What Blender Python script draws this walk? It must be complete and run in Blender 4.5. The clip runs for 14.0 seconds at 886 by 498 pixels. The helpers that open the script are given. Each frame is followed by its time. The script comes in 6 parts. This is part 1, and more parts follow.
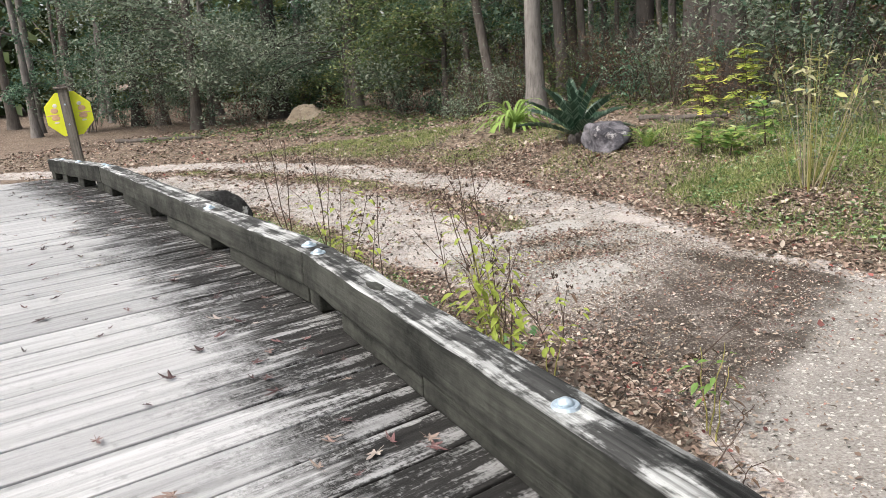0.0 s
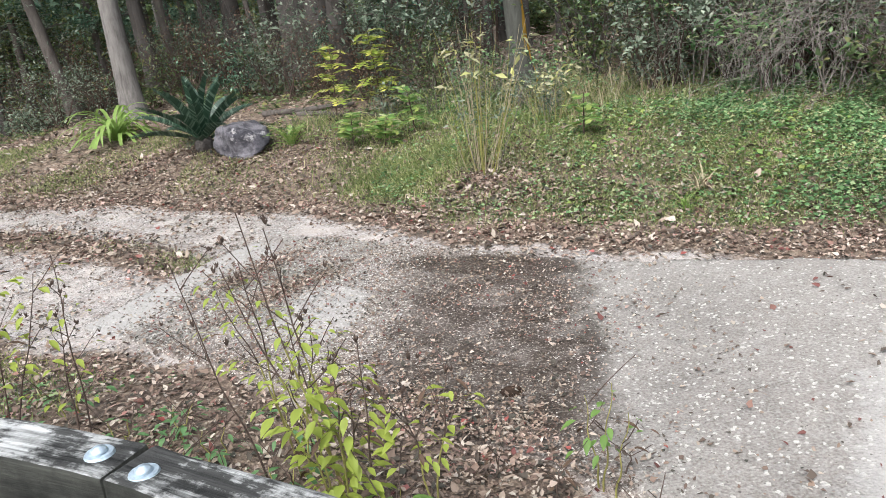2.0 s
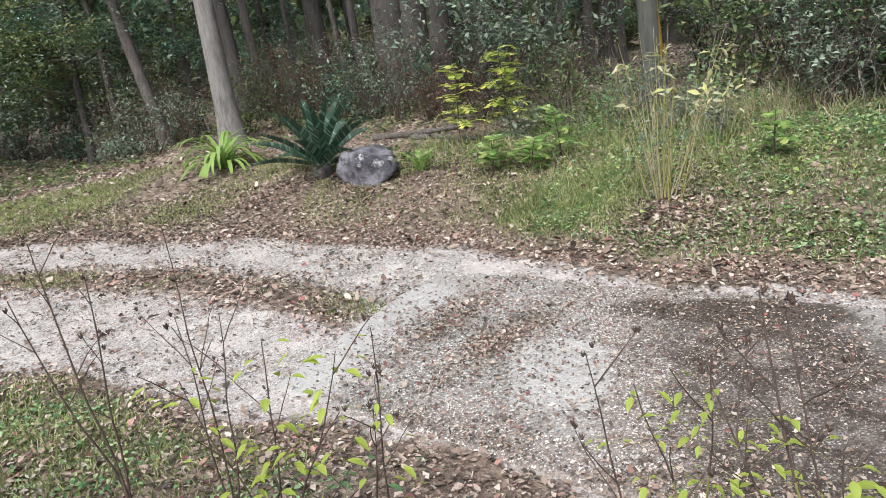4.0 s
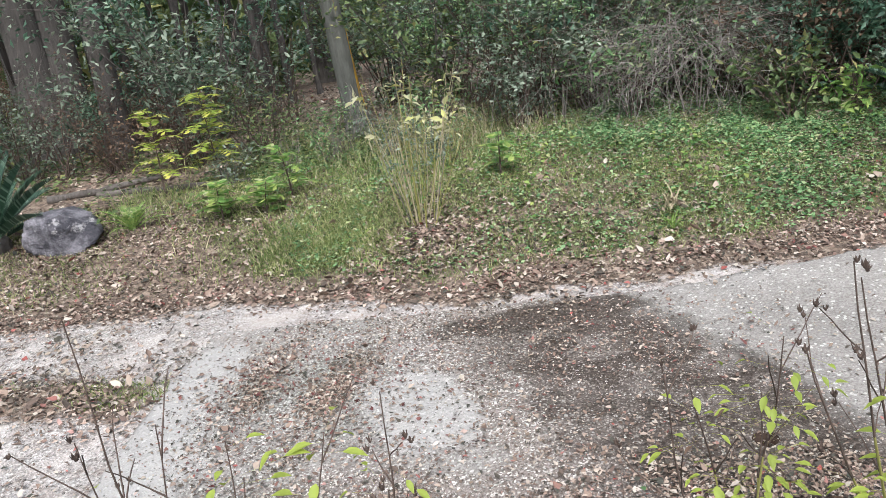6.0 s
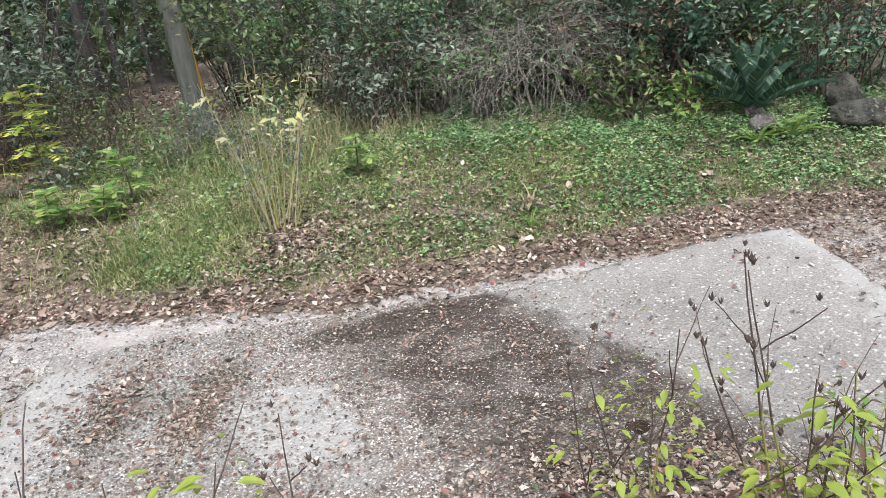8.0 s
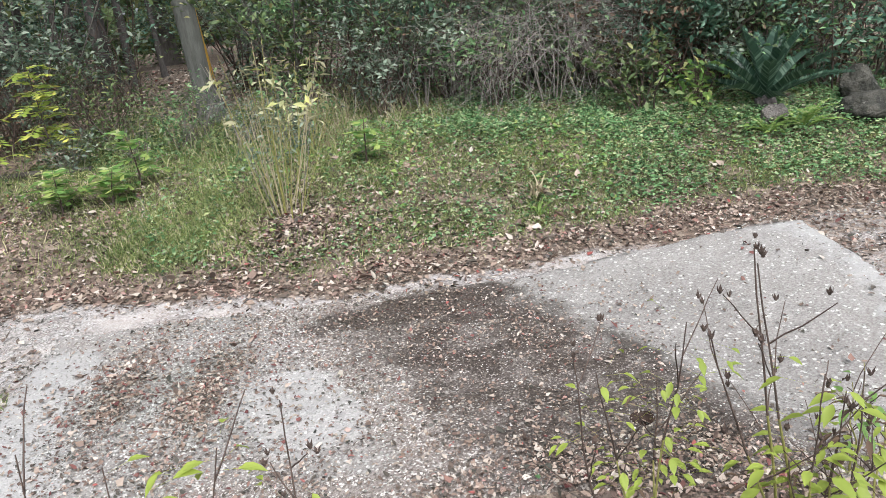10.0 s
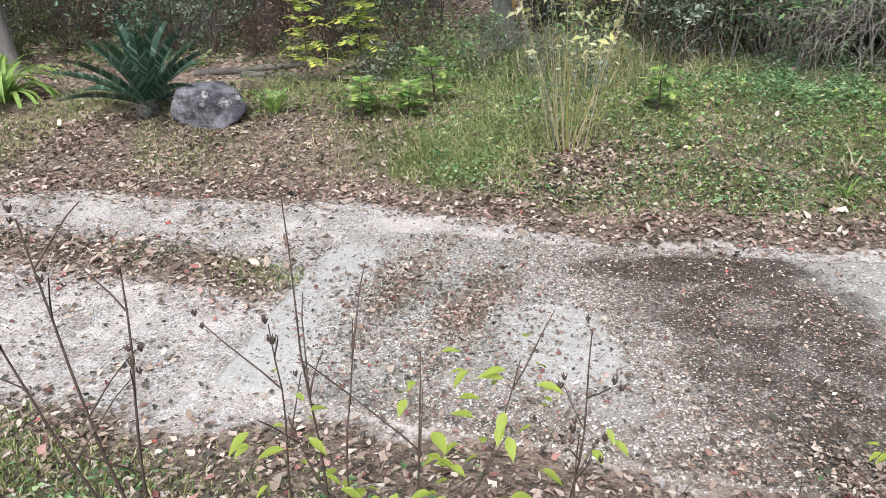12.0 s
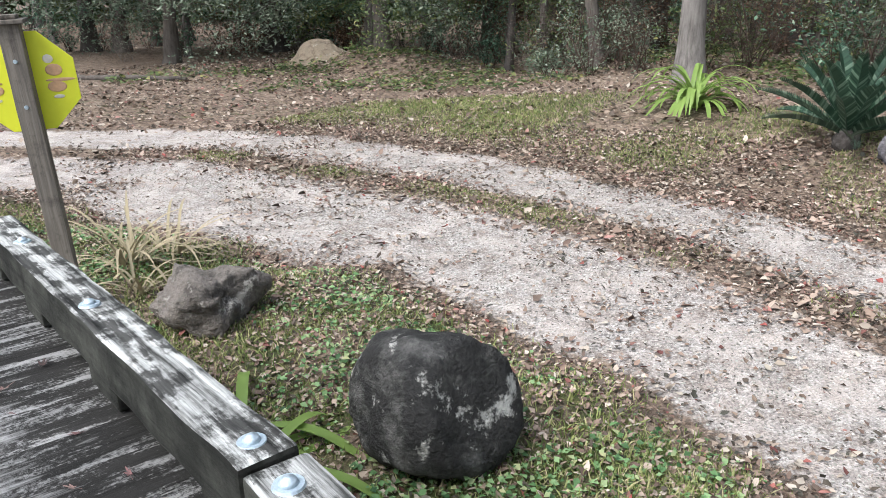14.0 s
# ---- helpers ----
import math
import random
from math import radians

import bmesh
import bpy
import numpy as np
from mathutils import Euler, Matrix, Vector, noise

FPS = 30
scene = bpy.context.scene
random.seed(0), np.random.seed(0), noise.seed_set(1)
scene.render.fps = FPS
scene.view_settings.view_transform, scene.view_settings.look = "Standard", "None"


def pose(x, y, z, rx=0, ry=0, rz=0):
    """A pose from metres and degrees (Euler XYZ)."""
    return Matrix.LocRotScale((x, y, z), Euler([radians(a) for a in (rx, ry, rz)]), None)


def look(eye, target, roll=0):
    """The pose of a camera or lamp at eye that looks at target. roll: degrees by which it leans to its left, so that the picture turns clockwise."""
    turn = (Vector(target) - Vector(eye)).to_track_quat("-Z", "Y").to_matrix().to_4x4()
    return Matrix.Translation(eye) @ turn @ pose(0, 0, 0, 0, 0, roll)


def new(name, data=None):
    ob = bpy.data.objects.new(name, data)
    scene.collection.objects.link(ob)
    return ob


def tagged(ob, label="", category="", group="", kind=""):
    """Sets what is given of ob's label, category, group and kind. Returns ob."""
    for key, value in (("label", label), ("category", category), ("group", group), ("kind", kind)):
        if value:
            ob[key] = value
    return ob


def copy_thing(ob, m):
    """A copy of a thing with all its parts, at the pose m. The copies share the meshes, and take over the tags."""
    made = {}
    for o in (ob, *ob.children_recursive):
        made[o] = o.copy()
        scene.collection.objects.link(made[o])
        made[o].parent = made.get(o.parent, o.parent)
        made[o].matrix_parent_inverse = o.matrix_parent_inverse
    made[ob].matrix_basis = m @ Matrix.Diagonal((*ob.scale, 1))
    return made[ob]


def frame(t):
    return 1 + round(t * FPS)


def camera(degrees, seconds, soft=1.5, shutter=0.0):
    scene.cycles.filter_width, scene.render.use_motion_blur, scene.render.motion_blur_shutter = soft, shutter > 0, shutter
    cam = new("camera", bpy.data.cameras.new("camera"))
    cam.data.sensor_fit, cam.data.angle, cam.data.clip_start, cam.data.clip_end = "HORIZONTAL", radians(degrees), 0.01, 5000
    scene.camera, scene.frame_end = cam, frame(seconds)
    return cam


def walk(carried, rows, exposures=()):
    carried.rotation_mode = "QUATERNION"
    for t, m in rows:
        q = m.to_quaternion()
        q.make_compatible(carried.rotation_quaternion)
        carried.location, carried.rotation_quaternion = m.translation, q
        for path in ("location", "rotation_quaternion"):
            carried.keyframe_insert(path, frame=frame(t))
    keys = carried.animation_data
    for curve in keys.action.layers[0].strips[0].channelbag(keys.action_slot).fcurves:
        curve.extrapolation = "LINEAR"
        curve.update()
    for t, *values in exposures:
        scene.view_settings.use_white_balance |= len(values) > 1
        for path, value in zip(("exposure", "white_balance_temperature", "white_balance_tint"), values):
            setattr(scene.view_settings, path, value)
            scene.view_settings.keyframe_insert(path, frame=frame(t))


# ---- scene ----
cam = camera(61.4, 14.0, soft=0.7)
PATH = [
    (0, (1.396, -0.002, 1.81), (0.208, 1.529, 1.317), -3.5),
    (0.5, (1.106, 0.19, 1.834), (0.421, 1.99, 1.295), -4.5),
    (1, (0.814, 0.437, 1.855), (0.469, 2.3, 1.215), -4.2),
    (1.5, (0.436, 0.575, 1.91), (0.278, 2.458, 1.257), -4.4),
    (2, (0.063, 0.72, 1.897), (-0.142, 2.616, 1.294), -5.9),
    (2.5, (-0.305, 0.905, 1.948), (-0.606, 2.807, 1.409), -6.4),
    (3, (-0.658, 1.048, 1.986), (-0.97, 2.949, 1.45), -6.9),
    (3.2, (-0.795, 1.134, 1.958), (-1.127, 3.03, 1.414), -7.1),
    (5.3, (-2.049, 1.612, 1.992), (-1.851, 3.525, 1.445), -7.4),
    (5.5, (-2.148, 1.651, 1.996), (-1.765, 3.538, 1.453), -7.4),
    (6, (-2.305, 1.787, 1.987), (-1.702, 3.612, 1.434), -8.5),
    (6.5, (-2.357, 1.931, 1.978), (-1.595, 3.686, 1.395), -8.3),
    (7, (-2.394, 1.937, 1.989), (-1.457, 3.598, 1.386), -7.3),
    (7.2, (-2.396, 1.93, 1.985), (-1.426, 3.575, 1.389), -7.0),
    (9.5, (-2.384, 1.945, 1.993), (-1.432, 3.591, 1.375), -6.5),
    (10, (-2.377, 1.949, 1.983), (-1.437, 3.598, 1.353), -6.3),
    (10.5, (-2.37, 1.956, 1.983), (-1.47, 3.62, 1.337), -5.7),
    (11, (-2.368, 1.971, 1.972), (-1.521, 3.657, 1.307), -5.0),
    (11.5, (-2.429, 2.034, 1.944), (-1.819, 3.803, 1.238), -3.5),
    (12, (-2.579, 2.066, 1.943), (-2.259, 3.902, 1.218), -1.8),
    (12.5, (-2.808, 2.079, 1.931), (-2.881, 3.945, 1.213), -0.2),
    (12.7, (-2.916, 2.118, 1.924), (-3.174, 3.968, 1.21), -0.2),
    (13, (-3.071, 2.233, 1.903), (-3.59, 4.027, 1.189), -0.8),
    (13.5, (-3.383, 2.399, 1.903), (-4.177, 4.098, 1.207), -0.2),
    (14, (-3.693, 2.432, 1.939), (-4.726, 4.008, 1.27), 0.2),
]
EXPOSURE = 1.06
walk(cam, [(t, look(eye, target, roll)) for t, eye, target, roll in PATH], [(0.0, EXPOSURE, 6550, 9), (0.5, EXPOSURE, 6750, 9), (1.3, EXPOSURE, 6250, 8), (3.0, EXPOSURE, 6100, 8), (6.0, EXPOSURE, 5980, 8), (11.0, EXPOSURE, 5980, 8), (14.0, EXPOSURE, 6060, 8)])

# ---- light: an overcast sky, soft sun high behind the deck ----
SUN_UP, SUN_TURN = 52.0, 200.0
world = bpy.data.worlds.new("overcast_sky")
scene.world = world
world.use_nodes = True
wt = world.node_tree
sky = wt.nodes.new("ShaderNodeTexSky")
sky.sky_type = "NISHITA"
sky.sun_disc = False
sky.sun_elevation, sky.sun_rotation = radians(SUN_UP), radians(SUN_TURN)
sky.air_density, sky.dust_density, sky.ozone_density = 1.0, 4.0, 1.0
grey = wt.nodes.new("ShaderNodeHueSaturation")
grey.inputs["Saturation"].default_value = 0.45
wt.links.new(sky.outputs[0], grey.inputs["Color"])
wt.links.new(grey.outputs[0], wt.nodes["Background"].inputs["Color"])
wt.nodes["Background"].inputs["Strength"].default_value = 0.15
sun_data = bpy.data.lights.new("sun", "SUN")
sun_data.energy, sun_data.angle, sun_data.color = 1.5, radians(40), (1.0, 0.96, 0.9)
sun = new("sun", sun_data)
az = radians(SUN_TURN)
sun.matrix_world = look((0, 0, 20), (-math.sin(az) * 20 * math.cos(radians(SUN_UP)), -math.cos(az) * 20 * math.cos(radians(SUN_UP)), 20 - 20 * math.sin(radians(SUN_UP))))

# ---- materials ----
def shader(name, rough=0.85, metal=0.0):
    m = bpy.data.materials.new(name)
    m.use_nodes = True
    b = m.node_tree.nodes["Principled BSDF"]
    b.inputs["Roughness"].default_value, b.inputs["Metallic"].default_value = rough, metal
    b.inputs["Specular IOR Level"].default_value = 0.3
    return m, m.node_tree, b


def node(nt, kind, **values):
    n = nt.nodes.new(kind)
    for k, v in values.items():
        n.inputs[k].default_value = v
    return n


def coords(nt):
    return nt.nodes.new("ShaderNodeTexCoord").outputs["Object"]


def noise_tex(nt, scale, detail=4.0, rough=0.55, at=None):
    n = node(nt, "ShaderNodeTexNoise", Scale=scale, Detail=detail, Roughness=rough)
    nt.links.new(at or coords(nt), n.inputs["Vector"])
    return n.outputs["Fac"]


def ramp(nt, fac, stops):
    r = nt.nodes.new("ShaderNodeValToRGB")
    e = r.color_ramp.elements
    while len(e) < len(stops):
        e.new(0.5)
    for k, (p, c) in enumerate(stops):
        e[k].position = p
        e[k].color = (*c, 1) if len(c) == 3 else c
    nt.links.new(fac, r.inputs["Fac"])
    return r.outputs["Color"]


def grey_ramp(nt, fac, lo, hi):
    return ramp(nt, fac, [(lo, (0, 0, 0)), (hi, (1, 1, 1))])


def mix(nt, fac, a, b, kind="MIX"):
    n = nt.nodes.new("ShaderNodeMix")
    n.data_type, n.blend_type = "RGBA", kind
    for socket, v in ((n.inputs[0], fac), (n.inputs[6], a), (n.inputs[7], b)):
        if hasattr(v, "is_linked"):
            nt.links.new(v, socket)
        elif isinstance(v, (int, float)):
            socket.default_value = v
        else:
            socket.default_value = (*v, 1)
    return n.outputs[2]


def maths(nt, op, a, b=0.0):
    n = nt.nodes.new("ShaderNodeMath")
    n.operation = op
    n.use_clamp = True
    for socket, v in zip(n.inputs, (a, b)):
        if hasattr(v, "is_linked"):
            nt.links.new(v, socket)
        else:
            socket.default_value = v
    return n.outputs[0]


def bump(nt, b, height, strength=0.4, distance=0.02):
    n = node(nt, "ShaderNodeBump", Strength=strength, Distance=distance)
    nt.links.new(height, n.inputs["Height"])
    nt.links.new(n.outputs[0], b.inputs["Normal"])


def attr(nt, name):
    n = nt.nodes.new("ShaderNodeAttribute")
    n.attribute_name = name
    return n.outputs["Fac"]


def spots(nt, scale, at=None):
    n = node(nt, "ShaderNodeTexVoronoi", Scale=scale)
    nt.links.new(at or coords(nt), n.inputs["Vector"])
    return n


def ragged(nt, name, scale, amount=0.55, lo=0.42, hi=0.58, detail=9.0):
    """A mask from a vertex attribute with a broken, irregular edge."""
    n = maths(nt, "MULTIPLY_ADD", noise_tex(nt, scale, detail, 0.72), amount)
    n.node.inputs[2].default_value = 0.0
    n.node.use_clamp = False
    s = maths(nt, "ADD", attr(nt, name), n)
    s.node.use_clamp = False
    t = maths(nt, "SUBTRACT", s, amount * 0.5)
    return grey_ramp(nt, t, lo, hi)


def mat_ground():
    m, nt, b = shader("forest_soil", 0.95)
    fine, mid, broad = noise_tex(nt, 60, 6), noise_tex(nt, 9, 6), noise_tex(nt, 1.1, 4)
    litter = ramp(nt, noise_tex(nt, 38, 8, 0.75), [(0.3, (0.035, 0.026, 0.02)), (0.45, (0.12, 0.088, 0.066)), (0.58, (0.24, 0.18, 0.14)), (0.72, (0.42, 0.34, 0.27))])
    cells = spots(nt, 21)
    leafy = ramp(nt, cells.outputs["Color"], [(0.12, (0.045, 0.033, 0.026)), (0.38, (0.13, 0.092, 0.07)), (0.6, (0.25, 0.185, 0.14)), (0.85, (0.44, 0.36, 0.28))])
    litter = mix(nt, 0.65, litter, leafy)
    litter = mix(nt, grey_ramp(nt, broad, 0.35, 0.7), litter, (0.74, 0.69, 0.65), "MULTIPLY")
    litter = mix(nt, 0.25, litter, ramp(nt, fine, [(0.35, (0.05, 0.038, 0.03)), (0.7, (0.26, 0.20, 0.155))]))
    v = spots(nt, 75)
    stones = mix(nt, 0.5, ramp(nt, v.outputs["Color"], [(0.15, (0.13, 0.115, 0.105)), (0.45, (0.33, 0.30, 0.28)), (0.8, (0.64, 0.61, 0.58))]), ramp(nt, fine, [(0.35, (0.15, 0.132, 0.12)), (0.65, (0.53, 0.49, 0.46))]))
    stones = mix(nt, grey_ramp(nt, mid, 0.4, 0.66), stones, (0.70, 0.64, 0.60), "MULTIPLY")
    stones = mix(nt, grey_ramp(nt, noise_tex(nt, 2.3, 5), 0.45, 0.62), stones, mix(nt, 0.5, stones, (0.54, 0.48, 0.44)))
    turf = ramp(nt, mid, [(0.3, (0.03, 0.035, 0.015)), (0.55, (0.075, 0.085, 0.03)), (0.75, (0.14, 0.12, 0.05))])
    turf = mix(nt, grey_ramp(nt, noise_tex(nt, 3, 5), 0.42, 0.6), turf, litter)
    c = mix(nt, ragged(nt, "grass", 5.0, 1.2), litter, turf)
    c = mix(nt, ragged(nt, "gravel", 6.0, 1.3, 0.40, 0.62), c, stones)
    wet = ragged(nt, "wet", 4.0, 0.5, 0.35, 0.65)
    c = mix(nt, wet, c, mix(nt, 0.8, c, (0.28, 0.25, 0.23), "MULTIPLY"))
    nt.links.new(c, b.inputs["Base Color"])
    bump(nt, b, maths(nt, "ADD", maths(nt, "MULTIPLY", fine, 0.6), maths(nt, "MULTIPLY", v.outputs["Distance"], 0.5)), 0.8, 0.02)
    return m


def mat_concrete():
    m, nt, b = shader("weathered_concrete", 0.9)
    fine, mid, broad = noise_tex(nt, 70, 7), noise_tex(nt, 8, 7, 0.65), noise_tex(nt, 1.5, 5)
    v = spots(nt, 60)
    c = ramp(nt, broad, [(0.3, (0.17, 0.145, 0.122)), (0.5, (0.26, 0.228, 0.198)), (0.7, (0.34, 0.308, 0.275))])
    c = mix(nt, grey_ramp(nt, mid, 0.38, 0.68), mix(nt, 0.55, c, (0.42, 0.40, 0.38), "MULTIPLY"), c)
    c = mix(nt, grey_ramp(nt, v.outputs["Color"], 0.8, 0.86), c, (0.62, 0.58, 0.53))
    c = mix(nt, 0.45, c, ramp(nt, fine, [(0.3, (0.13, 0.12, 0.11)), (0.7, (0.50, 0.48, 0.455))]))
    grit = noise_tex(nt, 190, 5, 0.7)
    dirt = ramp(nt, mix(nt, 0.55, fine, grit), [(0.34, (0.06, 0.048, 0.04)), (0.50, (0.215, 0.18, 0.158)), (0.66, (0.46, 0.41, 0.37))])
    chips = spots(nt, 95)
    dirt = mix(nt, grey_ramp(nt, chips.outputs["Color"], 0.74, 0.78), dirt, (0.58, 0.54, 0.49))
    dirt = mix(nt, grey_ramp(nt, noise_tex(nt, 24, 7, 0.75), 0.56, 0.64), dirt, mix(nt, 0.7, dirt, (0.36, 0.30, 0.27), "MULTIPLY"))
    c = mix(nt, ragged(nt, "dirt", 5.0, 1.5, 0.40, 0.66), c, dirt)
    pale = ragged(nt, "pale", 5.0, 1.8, 0.45, 0.75)
    c = mix(nt, pale, c, mix(nt, 0.55, c, (0.43, 0.412, 0.39)))
    wet = ragged(nt, "wet", 3.5, 1.5, 0.36, 0.86)
    c = mix(nt, wet, c, mix(nt, 0.97, c, (0.24, 0.212, 0.19), "MULTIPLY"))
    c = mix(nt, ragged(nt, "wet", 5.0, 1.0, 1.0, 1.35), c, mix(nt, 1.0, c, (0.62, 0.58, 0.58), "MULTIPLY"))
    nt.links.new(c, b.inputs["Base Color"])
    nt.links.new(ramp(nt, wet, [(0, (0.92,) * 3), (1, (0.55,) * 3)]), b.inputs["Roughness"])
    bump(nt, b, maths(nt, "ADD", maths(nt, "MULTIPLY", mix(nt, 0.5, fine, grit), 0.6), maths(nt, "MULTIPLY", v.outputs["Distance"], 0.4)), 0.8, 0.015)
    return m


def mat_wood(name, pale, dark, along, wear=0.5, rough=0.75, gloss=0.3, edge=False, patch=2.6, rot=0.94, streaky=False):
    """Weathered timber: grain stretched along one axis of the piece, dark rot and mildew patches."""
    m, nt, b = shader(name, rough)
    b.inputs["Specular IOR Level"].default_value = gloss
    mp = nt.nodes.new("ShaderNodeMapping")
    mp.inputs["Scale"].default_value = [1.2 if k == along else 34.0 for k in range(3)]
    info = nt.nodes.new("ShaderNodeObjectInfo")
    shift = nt.nodes.new("ShaderNodeVectorMath")
    shift.operation = "MULTIPLY_ADD"
    cmb = nt.nodes.new("ShaderNodeCombineXYZ")
    for k in range(3):
        nt.links.new(info.outputs["Random"], cmb.inputs[k])
    nt.links.new(cmb.outputs[0], shift.inputs[0])
    shift.inputs[1].default_value = (37, 53, 71)
    nt.links.new(coords(nt), shift.inputs[2])
    at = shift.outputs[0]
    nt.links.new(at, mp.inputs["Vector"])
    grain = noise_tex(nt, 1.0, 8, 0.7, mp.outputs[0])
    blot, fine = noise_tex(nt, patch, 8, 0.7, at), noise_tex(nt, 26, 6, 0.6, at)
    long = nt.nodes.new("ShaderNodeMapping")
    long.inputs["Scale"].default_value = [2.2 if k == along else 17.0 for k in range(3)]
    nt.links.new(at, long.inputs["Vector"])
    streaks = noise_tex(nt, 1.0, 9, 0.75, long.outputs[0])
    if streaky:
        blot = mix(nt, 0.5, blot, streaks)
    c = ramp(nt, grain, [(0.38, dark), (0.49, tuple((p + d) / 2 for p, d in zip(pale, dark))), (0.60, pale)])
    mask = grey_ramp(nt, blot, wear - (0.02 if streaky else 0.07), wear + (0.035 if streaky else 0.10))
    if edge:
        # black algae thickest along the board ends under the kerb
        sep = nt.nodes.new("ShaderNodeSeparateXYZ")
        nt.links.new(coords(nt), sep.inputs[0])
        band = nt.nodes.new("ShaderNodeMapRange")
        for i, v in enumerate((-0.95, -0.15, 0.0, 0.49)):
            band.inputs[i + 1].default_value = v
        nt.links.new(sep.outputs[1], band.inputs[0])
        streak = maths(nt, "ADD", maths(nt, "MULTIPLY", streaks, 0.85), maths(nt, "MULTIPLY", blot, 0.5))
        mask = grey_ramp(nt, maths(nt, "ADD", maths(nt, "SUBTRACT", streak, 0.22), band.outputs[0]), 0.60, 0.76)
        worn = grey_ramp(nt, mix(nt, 0.25, streaks, noise_tex(nt, 75, 6, 0.7, at)), 0.51, 0.58)
        mask = maths(nt, "SUBTRACT", mask, maths(nt, "MULTIPLY", worn, 0.7))
    c = mix(nt, mask, c, mix(nt, rot, c, (0.06, 0.058, 0.055), "MULTIPLY"))
    c = mix(nt, grey_ramp(nt, fine, 0.58, 0.72), c, mix(nt, 0.5, c, (0.35, 0.36, 0.33), "MULTIPLY"))
    tone = ramp(nt, info.outputs["Random"], [(0.0, (0.72,) * 3), (1.0, (1.0,) * 3)])
    c = mix(nt, 1.0, c, tone, "MULTIPLY")
    nt.links.new(c, b.inputs["Base Color"])
    if edge:
        nt.links.new(ramp(nt, mask, [(0.0, (rough - 0.06,) * 3), (1.0, (0.62,) * 3)]), b.inputs["Roughness"])
        nt.links.new(ramp(nt, mask, [(0.0, (gloss,) * 3), (1.0, (0.06,) * 3)]), b.inputs["Specular IOR Level"])
    else:
        nt.links.new(ramp(nt, blot, [(0.3, (rough - 0.25,) * 3), (0.7, (rough + 0.15,) * 3)]), b.inputs["Roughness"])
    bump(nt, b, maths(nt, "ADD", maths(nt, "MULTIPLY", grain, 0.7), maths(nt, "MULTIPLY", fine, 0.3)), 0.7, 0.012)
    return m


def mat_rock(name, base, dark, spot, scale=3.0, cover=0.5):
    m, nt, b = shader(name, 0.92)
    big, mid, fine = noise_tex(nt, scale, 8, 0.65), noise_tex(nt, scale * 4, 7, 0.7), noise_tex(nt, scale * 17, 6)
    c = mix(nt, grey_ramp(nt, big, cover - 0.07, cover + 0.09), base, dark)
    c = mix(nt, 0.6, c, ramp(nt, fine, [(0.3, tuple(x * 0.55 for x in dark)), (0.7, base)]), "OVERLAY")
    c = mix(nt, grey_ramp(nt, noise_tex(nt, scale * 1.6, 9, 0.7), 0.575, 0.65), c, spot)
    nt.links.new(c, b.inputs["Base Color"])
    bump(nt, b, maths(nt, "ADD", maths(nt, "MULTIPLY", mid, 0.6), maths(nt, "MULTIPLY", fine, 0.5)), 1.0, 0.06)
    return m


def mat_leaf(name, stops, rough=0.55, through_light=0.25, whole=False):
    """Foliage: the colour of each leaf is picked at random along the stops; thin leaves let light through."""
    m, nt, b = shader(name, rough)
    geo = nt.nodes.new("ShaderNodeNewGeometry")
    pick = nt.nodes.new("ShaderNodeObjectInfo").outputs["Random"] if whole else geo.outputs["Random Per Island"]
    c = ramp(nt, pick, stops)
    c = mix(nt, grey_ramp(nt, noise_tex(nt, 1.3, 3), 0.3, 0.7), mix(nt, 1.0, c, (0.62, 0.66, 0.62), "MULTIPLY"), c)
    nt.links.new(c, b.inputs["Base Color"])
    if through_light:
        tr = nt.nodes.new("ShaderNodeBsdfTranslucent")
        nt.links.new(c, tr.inputs["Color"])
        ms = node(nt, "ShaderNodeMixShader", Fac=through_light)
        nt.links.new(b.outputs[0], ms.inputs[1])
        nt.links.new(tr.outputs[0], ms.inputs[2])
        nt.links.new(ms.outputs[0], nt.nodes["Material Output"].inputs["Surface"])
    return m


def mat_bark(name, pale, dark, scale=1.0, streak=None):
    m, nt, b = shader(name, 0.95)
    mp = nt.nodes.new("ShaderNodeMapping")
    mp.inputs["Scale"].default_value = (22 * scale, 22 * scale, 3.0 * scale)
    nt.links.new(coords(nt), mp.inputs["Vector"])
    g = noise_tex(nt, 1.0, 8, 0.7, mp.outputs[0])
    blot = noise_tex(nt, 1.7, 6, 0.65)
    c = ramp(nt, g, [(0.3, dark), (0.7, pale)])
    c = mix(nt, grey_ramp(nt, blot, 0.42, 0.62), c, mix(nt, 0.5, c, pale))
    if streak:
        mp2 = nt.nodes.new("ShaderNodeMapping")
        mp2.inputs["Scale"].default_value = (7, 7, 0.25)
        nt.links.new(coords(nt), mp2.inputs["Vector"])
        c = mix(nt, grey_ramp(nt, noise_tex(nt, 1.0, 4, 0.5, mp2.outputs[0]), 0.57, 0.6), c, streak)
    nt.links.new(c, b.inputs["Base Color"])
    bump(nt, b, g, 0.9, 0.03)
    return m


def mat_plain(name, colour, rough=0.6, metal=0.0, vary=0.25, scale=12.0):
    m, nt, b = shader(name, rough, metal)
    c = ramp(nt, noise_tex(nt, scale, 6, 0.65), [(0.3, tuple(x * (1 - vary) for x in colour)), (0.7, tuple(min(1, x * (1 + vary)) for x in colour))])
    nt.links.new(c, b.inputs["Base Color"])
    bump(nt, b, noise_tex(nt, scale * 4, 5), 0.25, 0.005)
    return m


